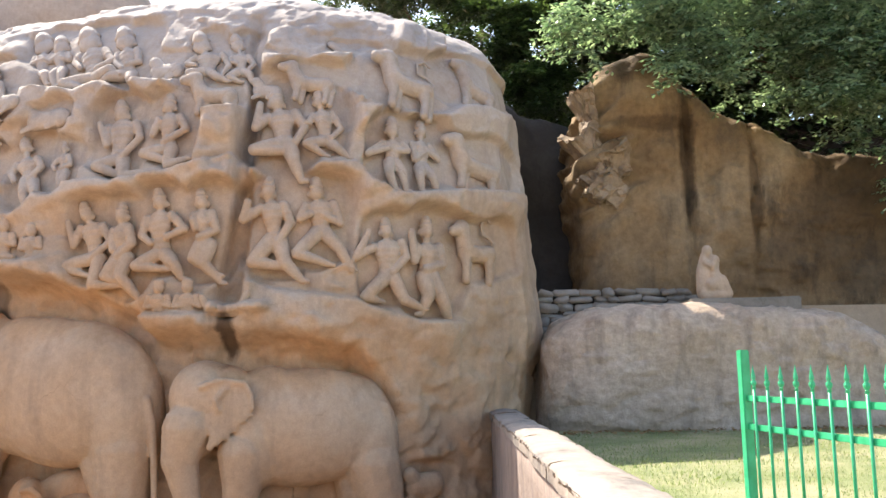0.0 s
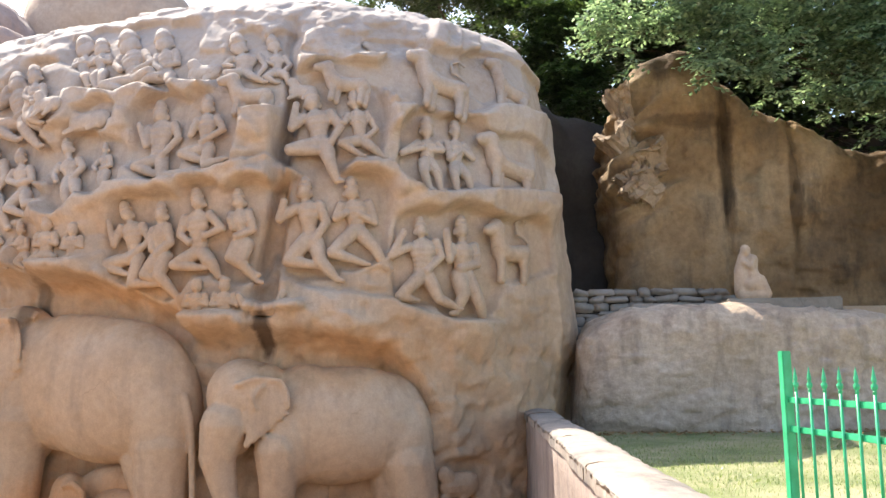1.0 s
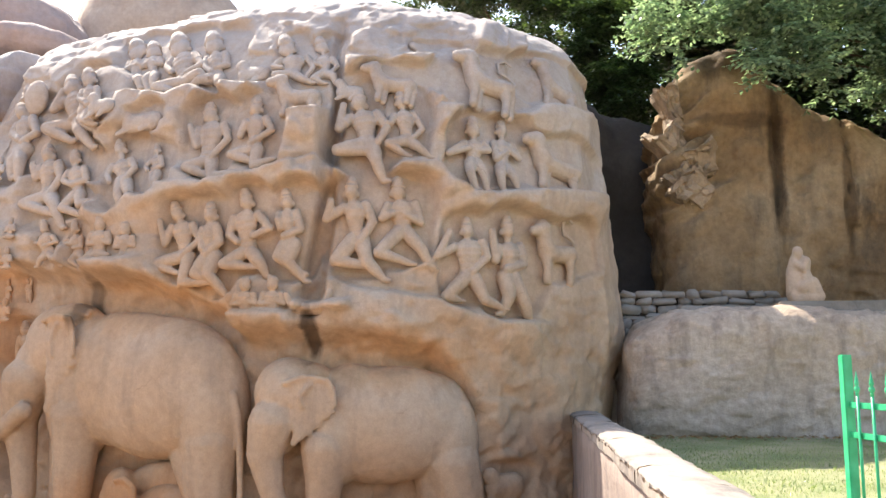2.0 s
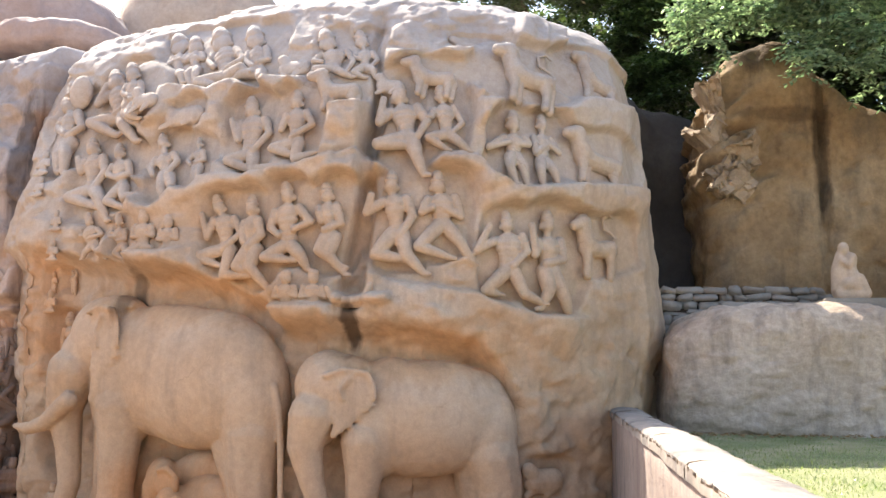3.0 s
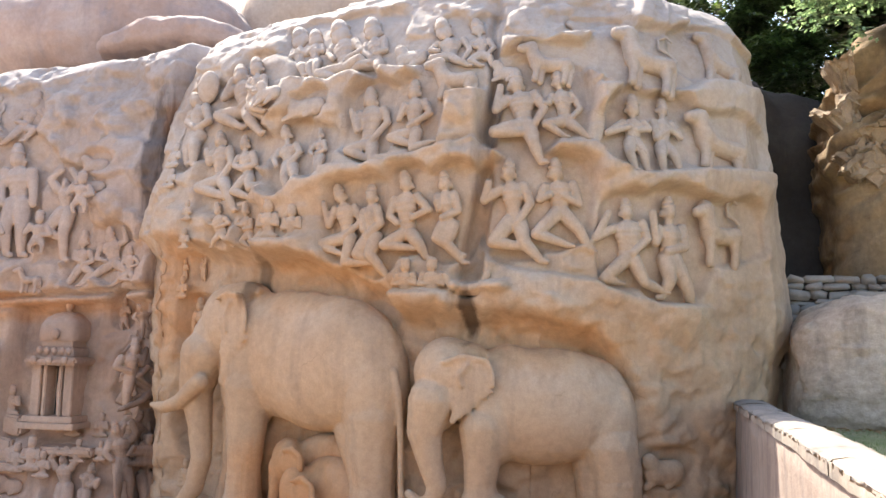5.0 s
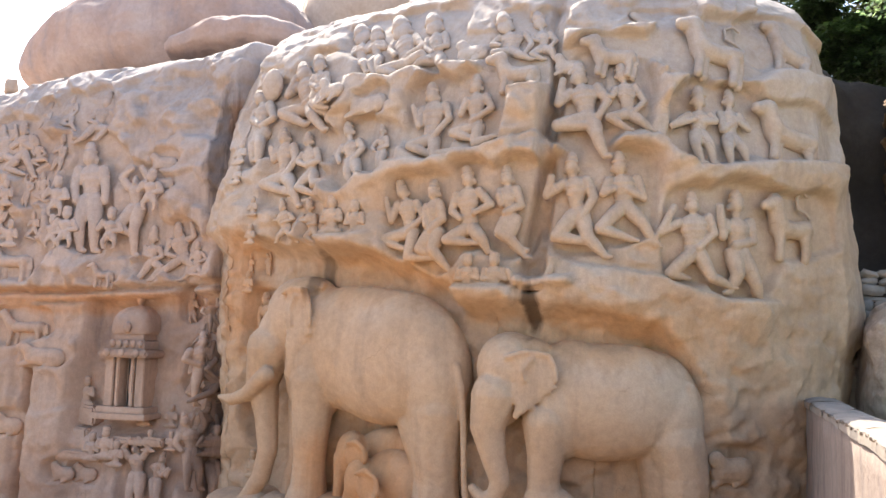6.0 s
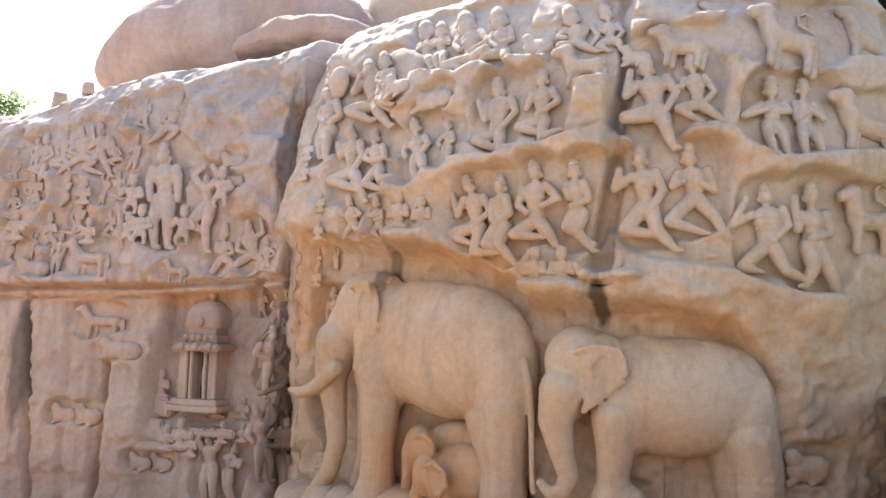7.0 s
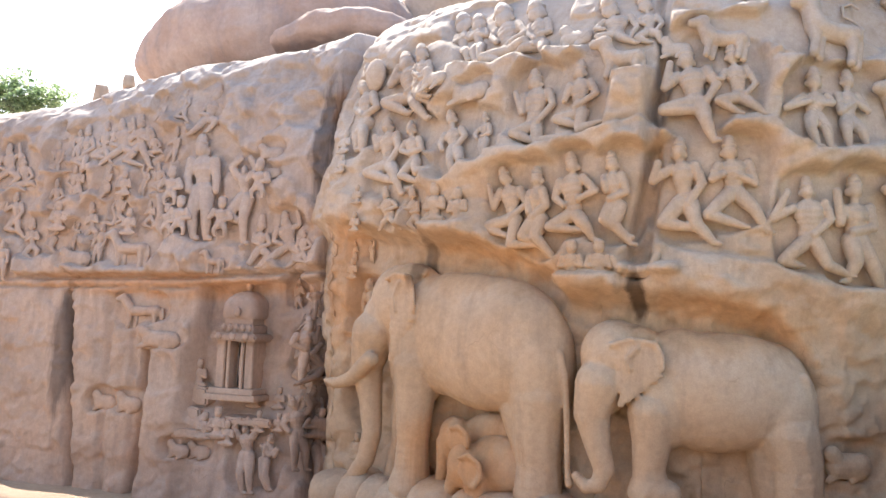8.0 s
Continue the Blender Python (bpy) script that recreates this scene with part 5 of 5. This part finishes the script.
carved("seated sideways", "R", -3.77, 7.09, 1.15, stance((-0.21, 1.00), (-0.08, 0.66), (-0.18, 0.51), (0.09, 0.54), (-0.23, 0.41), (-0.09, 0.36), (0.20, 0.37), (0.13, 0.23), (0.00, 0.23), (-0.17, 0.06), (0.02, 0.00), (0.16, 0.13), (0.21, 0.00)))
carved("kneeling with one hand raised", "R", -5.89, 5.12, 1.65, KNEEL_RAISED)
carved("kneeling with crossed leg", "R", -4.94, 5.27, 1.53, KNEEL_CROSSED)
carved("in flight with a raised hand", "R", -2.84, 5.02, 1.93, stance((-0.12, 1.00), (-0.10, 0.75), (-0.18, 0.66), (0.08, 0.72), (-0.28, 0.54), (-0.25, 0.77), (0.18, 0.56), (0.11, 0.39), (0.00, 0.39), (-0.27, 0.29), (0.07, 0.30), (0.10, 0.19), (0.18, 0.00)))
carved("in flight beside another", "R", -2.09, 5.53, 1.39, stance((-0.14, 1.00), (-0.10, 0.71), (-0.19, 0.57), (0.06, 0.65), (-0.23, 0.45), (-0.28, 0.43), (0.18, 0.43), (0.06, 0.26), (0.00, 0.23), (-0.25, 0.12), (-0.01, 0.00), (0.14, 0.12), (0.28, 0.03)))
carved("playing an instrument", "R", -0.85, 4.96, 1.51, stance((-0.03, 1.00), (-0.02, 0.71), (-0.13, 0.59), (0.12, 0.64), (-0.31, 0.41), (-0.06, 0.53), (0.17, 0.56), (0.02, 0.51), (0.00, 0.36), (-0.06, 0.19), (0.02, 0.00), (0.10, 0.21), (0.15, 0.01)))
carved("playing cymbals", "R", -0.28, 4.99, 1.50, STAND_CYMBALS)
carved("kneeling with one hand raised", "R", -6.16, 3.15, 1.55, stance((-0.19, 1.00), (-0.10, 0.77), (-0.19, 0.68), (0.08, 0.69), (-0.26, 0.48), (-0.33, 0.75), (0.19, 0.51), (-0.04, 0.32), (0.00, 0.33), (-0.39, 0.24), (-0.09, 0.13), (0.00, 0.01), (0.32, 0.00)))
carved("with slender waist and bent legs", "R", -5.66, 2.87, 1.79, stance((-0.02, 1.00), (-0.01, 0.79), (-0.09, 0.70), (0.05, 0.73), (-0.10, 0.62), (-0.08, 0.51), (0.11, 0.57), (-0.03, 0.45), (0.00, 0.43), (-0.14, 0.25), (-0.03, 0.19), (0.01, 0.24), (0.22, 0.00)))
carved("in flight with an arm across the chest", "R", -4.94, 3.23, 1.66, FLY_ARM_ACROSS)
carved("with slender waist in flight", "R", -4.14, 3.16, 1.70, FLY_SLENDER)
carved("in flight with a raised hand", "R", -2.95, 3.19, 1.89, FLY_RAISED)
carved("in flight with legs swept back", "R", -2.12, 3.41, 1.70, FLY_SWEPT)
carved("in flight with a raised hand", "R", -0.92, 2.71, 1.68, stance((-0.05, 1.00), (-0.03, 0.77), (-0.17, 0.66), (0.13, 0.72), (-0.36, 0.54), (-0.23, 0.81), (0.18, 0.56), (0.02, 0.39), (0.00, 0.34), (-0.27, 0.11), (-0.13, 0.08), (0.14, 0.09), (0.34, 0.00)))
carved("in flight with a raised hand", "R", -0.20, 2.51, 1.97, stance((-0.02, 1.00), (-0.02, 0.78), (-0.11, 0.67), (0.10, 0.70), (-0.14, 0.55), (-0.18, 0.81), (0.12, 0.53), (-0.05, 0.47), (0.00, 0.41), (-0.03, 0.21), (-0.09, 0.05), (0.12, 0.14), (0.17, 0.00)))
carved("standing before a round disc", "R", -10.57, 5.48, 2.01, stance((-0.23, 1.00), (-0.10, 0.80), (-0.17, 0.71), (0.03, 0.75), (-0.18, 0.60), (-0.04, 0.49), (0.17, 0.53), (0.03, 0.45), (0.00, 0.39), (0.08, 0.20), (0.09, 0.00), (-0.03, 0.22), (-0.01, 0.04)))
carved("in flight with a leg stretched out", "R", -9.23, 5.92, 2.12, stance((-0.25, 1.00), (-0.14, 0.74), (-0.24, 0.69), (-0.01, 0.70), (-0.34, 0.61), (-0.25, 0.78), (0.12, 0.52), (-0.02, 0.39), (0.00, 0.37), (-0.31, 0.36), (0.05, 0.14), (0.13, 0.22), (0.33, 0.00)))
carved("small and flying", "R", -8.60, 6.33, 1.51, stance((-0.26, 1.00), (-0.14, 0.70), (-0.23, 0.61), (-0.01, 0.61), (-0.23, 0.48), (-0.12, 0.40), (0.09, 0.39), (-0.07, 0.34), (0.00, 0.24), (-0.01, 0.07), (0.15, 0.00), (0.13, 0.12), (0.21, 0.25)))
carved("in flight with bent legs", "R", -9.55, 4.30, 1.98, stance((-0.13, 1.00), (-0.06, 0.79), (-0.16, 0.73), (0.08, 0.73), (-0.18, 0.62), (-0.23, 0.76), (0.16, 0.55), (0.08, 0.39), (0.00, 0.39), (-0.24, 0.33), (0.15, 0.17), (0.17, 0.27), (0.31, 0.00)))
carved("with one leg drawn back", "R", -8.75, 4.56, 1.51, stance((-0.18, 1.00), (-0.13, 0.77), (-0.22, 0.66), (0.03, 0.68), (-0.25, 0.54), (-0.10, 0.46), (0.12, 0.50), (-0.06, 0.45), (0.00, 0.32), (-0.15, 0.13), (0.15, 0.00), (0.12, 0.14), (0.27, 0.19)))
carved("standing with elbows out", "R", -7.70, 4.63, 1.55, stance((-0.17, 1.00), (-0.10, 0.77), (-0.20, 0.62), (0.07, 0.66), (-0.24, 0.50), (-0.17, 0.39), (0.16, 0.54), (0.06, 0.40), (0.00, 0.39), (0.00, 0.20), (0.07, 0.00), (0.15, 0.21), (0.15, 0.02)))
carved("small and standing", "R", -7.00, 4.89, 1.10, stance((-0.06, 1.00), (-0.03, 0.80), (-0.11, 0.69), (0.06, 0.70), (-0.20, 0.55), (-0.13, 0.47), (0.13, 0.53), (-0.03, 0.48), (0.00, 0.41), (-0.01, 0.23), (0.05, 0.01), (0.07, 0.23), (0.13, 0.00)))
carved("half length with an instrument", "R", -9.24, 3.57, 0.97, stance((-0.17, 1.00), (-0.12, 0.71), (-0.33, 0.63), (0.10, 0.63), (-0.68, 0.53), (-0.26, 0.51), (0.24, 0.51), (-0.08, 0.44), (0.00, 0.28), (-0.14, 0.17), (-0.22, 0.03), (0.20, 0.15), (0.39, 0.00)))
carved("half length with folded arms", "R", -8.51, 3.54, 0.93, stance((-0.16, 1.00), (-0.09, 0.72), (-0.29, 0.60), (0.05, 0.61), (-0.44, 0.51), (-0.12, 0.50), (0.09, 0.43), (-0.10, 0.40), (0.00, 0.28), (-0.14, 0.15), (0.03, 0.02), (0.18, 0.13), (0.29, 0.00)))
carved("tall and standing with hanging arms", "L", -15.66, 3.64, 2.80, STAND_TALL)
carved("standing on one leg with arms overhead", "L", -14.33, 3.51, 2.18, stance((-0.05, 0.92), (-0.01, 0.79), (-0.12, 0.79), (0.09, 0.78), (-0.21, 0.90), (-0.07, 1.00), (0.14, 0.88), (0.05, 1.00), (0.00, 0.53), (-0.18, 0.32), (-0.03, 0.24), (0.03, 0.28), (0.06, 0.00)))
carved("kneeling beside another", "L", -13.73, 2.90, 1.35, stance((-0.02, 1.00), (-0.03, 0.68), (-0.16, 0.59), (0.11, 0.59), (-0.17, 0.47), (-0.01, 0.42), (0.20, 0.43), (0.03, 0.37), (0.00, 0.32), (-0.19, 0.06), (-0.32, 0.00), (0.22, 0.22), (-0.00, 0.00)))
carved("kneeling with one hand raised", "L", -12.91, 2.90, 1.42, KNEEL_HAND_UP)
carved("flying with an arm bent", "L", -15.83, 6.44, 1.47, stance((0.11, 1.00), (0.09, 0.68), (-0.07, 0.59), (0.23, 0.60), (-0.16, 0.42), (0.04, 0.36), (0.40, 0.45), (0.32, 0.64), (0.00, 0.31), (-0.16, 0.10), (-0.32, 0.00), (0.24, 0.25), (0.08, 0.06)))
carved("standing with arms overhead", "L", -13.48, -2.56, 1.71, stance((-0.06, 0.93), (-0.05, 0.80), (-0.15, 0.74), (0.08, 0.76), (-0.23, 0.86), (-0.13, 0.99), (0.16, 0.90), (-0.00, 1.00), (0.00, 0.50), (-0.05, 0.26), (-0.00, 0.00), (0.10, 0.27), (0.12, 0.01)))
carved("standing with palms folded", "L", -13.00, -2.44, 1.32, stance((0.12, 1.00), (0.09, 0.81), (-0.06, 0.74), (0.09, 0.79), (0.12, 0.60), (0.26, 0.72), (0.22, 0.60), (0.29, 0.71), (0.00, 0.49), (0.01, 0.24), (0.11, 0.00), (0.08, 0.24), (0.18, 0.01)))
carved("standing in a long robe", "L", -12.13, -1.90, 1.71, STAND_ROBED)
carved("leaping with one arm raised", "L", -11.95, -0.00, 1.70, stance((-0.02, 1.00), (-0.01, 0.79), (-0.11, 0.71), (0.02, 0.74), (-0.15, 0.59), (-0.04, 0.53), (0.05, 0.64), (0.06, 0.85), (0.00, 0.47), (-0.05, 0.24), (-0.04, 0.00), (0.13, 0.28), (0.04, 0.20)))
carved("kneeling with folded palms", "L", -12.41, 0.16, 1.30, KNEEL_FOLDED)
carved("standing with one arm bent", "L", -11.81, -2.21, 1.72, stance((-0.02, 1.00), (-0.02, 0.82), (-0.04, 0.77), (0.04, 0.77), (-0.06, 0.66), (-0.05, 0.86), (0.04, 0.59), (-0.02, 0.62), (0.00, 0.46), (-0.01, 0.24), (0.00, 0.01), (0.03, 0.23), (0.04, 0.00)))
carved("sitting half length", "R", -7.87, 3.59, 0.89, SEATED, stout=True)
carved("sitting half length", "R", -7.30, 3.55, 0.78, SEATED, stout=True)
carved("sitting half length", "R", -4.84, 2.42, 0.80, SEATED, stout=True)
carved("sitting half length", "R", -4.36, 2.42, 0.80, SEATED, stout=True)
carved("sitting half length", "R", -10.89, 5.41, 0.62, SEATED, stout=True)
carved("sitting half length", "R", -10.86, 4.94, 0.48, SEATED, stout=True)
carved("sitting half length", "R", -10.15, 4.16, 0.47, SEATED, stout=True)
carved("sitting half length", "R", -10.09, 3.53, 0.48, SEATED, stout=True)
carved("playing cymbals", "R", -10.68, 2.95, 0.51, STAND_CYMBALS)
carved("standing in a long robe", "R", -10.30, 2.94, 0.54, STAND_ROBED)
carved("standing with hanging arms", "R", -10.25, 1.23, 1.35, STAND_TALL)
carved("kneeling with one hand raised", "L", -20.49, 5.48, 0.93, KNEEL_RAISED)
carved("kneeling with crossed leg", "L", -19.63, 5.56, 1.32, KNEEL_CROSSED)
carved("in flight with an arm across the chest", "L", -18.99, 5.74, 1.21, FLY_ARM_ACROSS)
carved("kneeling with one hand raised", "L", -18.36, 5.63, 1.38, KNEEL_HAND_UP)
carved("in flight with legs swept back", "L", -17.82, 5.56, 1.53, FLY_SWEPT)
carved("seated with one knee out", "L", -17.29, 5.85, 0.82, SEATED_KNEE_OUT)
carved("playing cymbals", "L", -16.70, 5.68, 1.00, STAND_CYMBALS, -1)
carved("in flight with a raised hand", "L", -16.63, 6.82, 0.99, FLY_RAISED)
carved("short and stout standing", "L", -13.70, 4.55, 1.02, DWARF, stout=True)
carved("short and stout standing", "L", -16.50, 4.47, 1.06, DWARF, stout=True)
carved("short and stout standing", "L", -16.14, 3.66, 1.07, DWARF, stout=True)
carved("short and stout standing", "L", -16.52, 3.66, 0.87, DWARF, stout=True)
carved("short and stout standing", "L", -14.88, 3.63, 1.06, DWARF, stout=True)
carved("standing in a long robe", "L", -17.52, 4.75, 0.86, STAND_ROBED, -1)
carved("kneeling with folded palms", "L", -19.04, 3.57, 1.05, KNEEL_FOLDED)
carved("kneeling with one hand raised", "L", -18.23, 3.99, 0.93, KNEEL_RAISED, -1)
carved("standing with hanging arms", "L", -18.72, 2.87, 1.16, STAND_TALL, -1)
carved("sitting half length", "L", -20.03, 3.72, 0.91, SEATED, stout=True)
carved("kneeling with crossed leg", "L", -19.87, 4.72, 0.95, KNEEL_CROSSED, -1)
carved("in flight with an arm across the chest", "L", -20.50, 6.40, 0.54, FLY_ARM_ACROSS, -1)
carved("with slender waist in flight", "L", -20.28, 3.10, 1.21, FLY_SLENDER)
carved("playing cymbals", "L", -12.78, 1.90, 0.80, STAND_CYMBALS)
carved("in flight with legs swept back", "L", -12.10, 1.37, 0.54, FLY_SWEPT, -1)
carved("in flight with a raised hand", "L", -11.77, 0.03, 1.36, FLY_RAISED, -1)
carved("sitting half length", "L", -13.67, -0.63, 0.64, SEATED, stout=True)
carved("sitting half length", "L", -12.97, -0.62, 0.59, SEATED, stout=True)
carved("sitting half length", "L", -14.31, -1.42, 0.83, SEATED, stout=True)
carved("sitting half length", "L", -11.83, -1.23, 0.76, SEATED, stout=True)
carved("sitting half length", "L", -12.67, -1.12, 0.49, SEATED, stout=True)
carved("sitting half length", "L", -15.30, -0.23, 0.77, SEATED, stout=True)
carved("kneeling with one hand raised", "L", -11.59, -1.08, 0.85, KNEEL_HAND_UP, -1)
carved("standing in a long robe", "L", -11.90, 1.68, 0.79, STAND_ROBED)
carved("seated with one knee out", "L", -11.81, 0.03, 0.81, SEATED_KNEE_OUT, -1)
carved("sitting half length", "L", -14.68, -1.47, 0.72, SEATED, stout=True)
carved("sitting half length", "L", -14.01, -1.56, 0.66, SEATED, stout=True)
carved("sitting half length", "L", -13.20, -1.18, 0.57, SEATED, stout=True)
carved("kneeling with folded palms", "L", -19.70, 4.78, 0.98, KNEEL_FOLDED, -1)
carved("with slender waist in flight", "L", -18.72, 4.70, 0.94, FLY_SLENDER, -1)
carved("sitting half length", "L", -17.99, 4.70, 0.74, SEATED, stout=True)
carved("kneeling with one hand raised", "L", -17.07, 4.90, 0.79, KNEEL_RAISED)
carved("kneeling with crossed leg", "L", -20.33, 4.31, 0.98, KNEEL_CROSSED)
carved("standing with hanging arms", "L", -19.91, 5.76, 1.00, STAND_TALL)
carved("playing cymbals", "L", -17.32, 6.85, 0.80, STAND_CYMBALS, -1)
carved("sitting half length", "L", -17.70, 3.63, 0.76, SEATED, stout=True)
carved("standing in a long robe", "L", -19.57, 3.23, 0.80, STAND_ROBED, -1)
carved("in flight with an arm across the chest", "L", -12.45, 2.92, 0.93, FLY_ARM_ACROSS)
carved("in flight with legs swept back", "L", -17.19, 3.87, 0.76, FLY_SWEPT)
carved("standing with hanging arms", "L", -11.91, -1.14, 1.19, STAND_TALL, -1)
carved("sitting half length", "R", -10.56, 2.53, 0.51, SEATED, stout=True)
carved("standing in a long robe", "R", -10.25, -0.78, 1.10, STAND_ROBED)
carved("sitting half length", "R", -10.32, -1.51, 0.66, SEATED, stout=True)
carved("kneeling with one hand raised", "L", -22.06, 5.04, 1.33, KNEEL_HAND_UP)
carved("seated with one knee out", "L", -21.43, 4.96, 1.11, SEATED_KNEE_OUT)
carved("in flight with a raised hand", "L", -21.57, 3.62, 1.29, FLY_RAISED)
carved("kneeling with folded palms", "L", -20.92, 3.04, 1.13, KNEEL_FOLDED)
carved("standing with hanging arms", "L", -21.58, 2.37, 1.11, STAND_TALL)

right_rock()
left_rock()
finish_carvings()
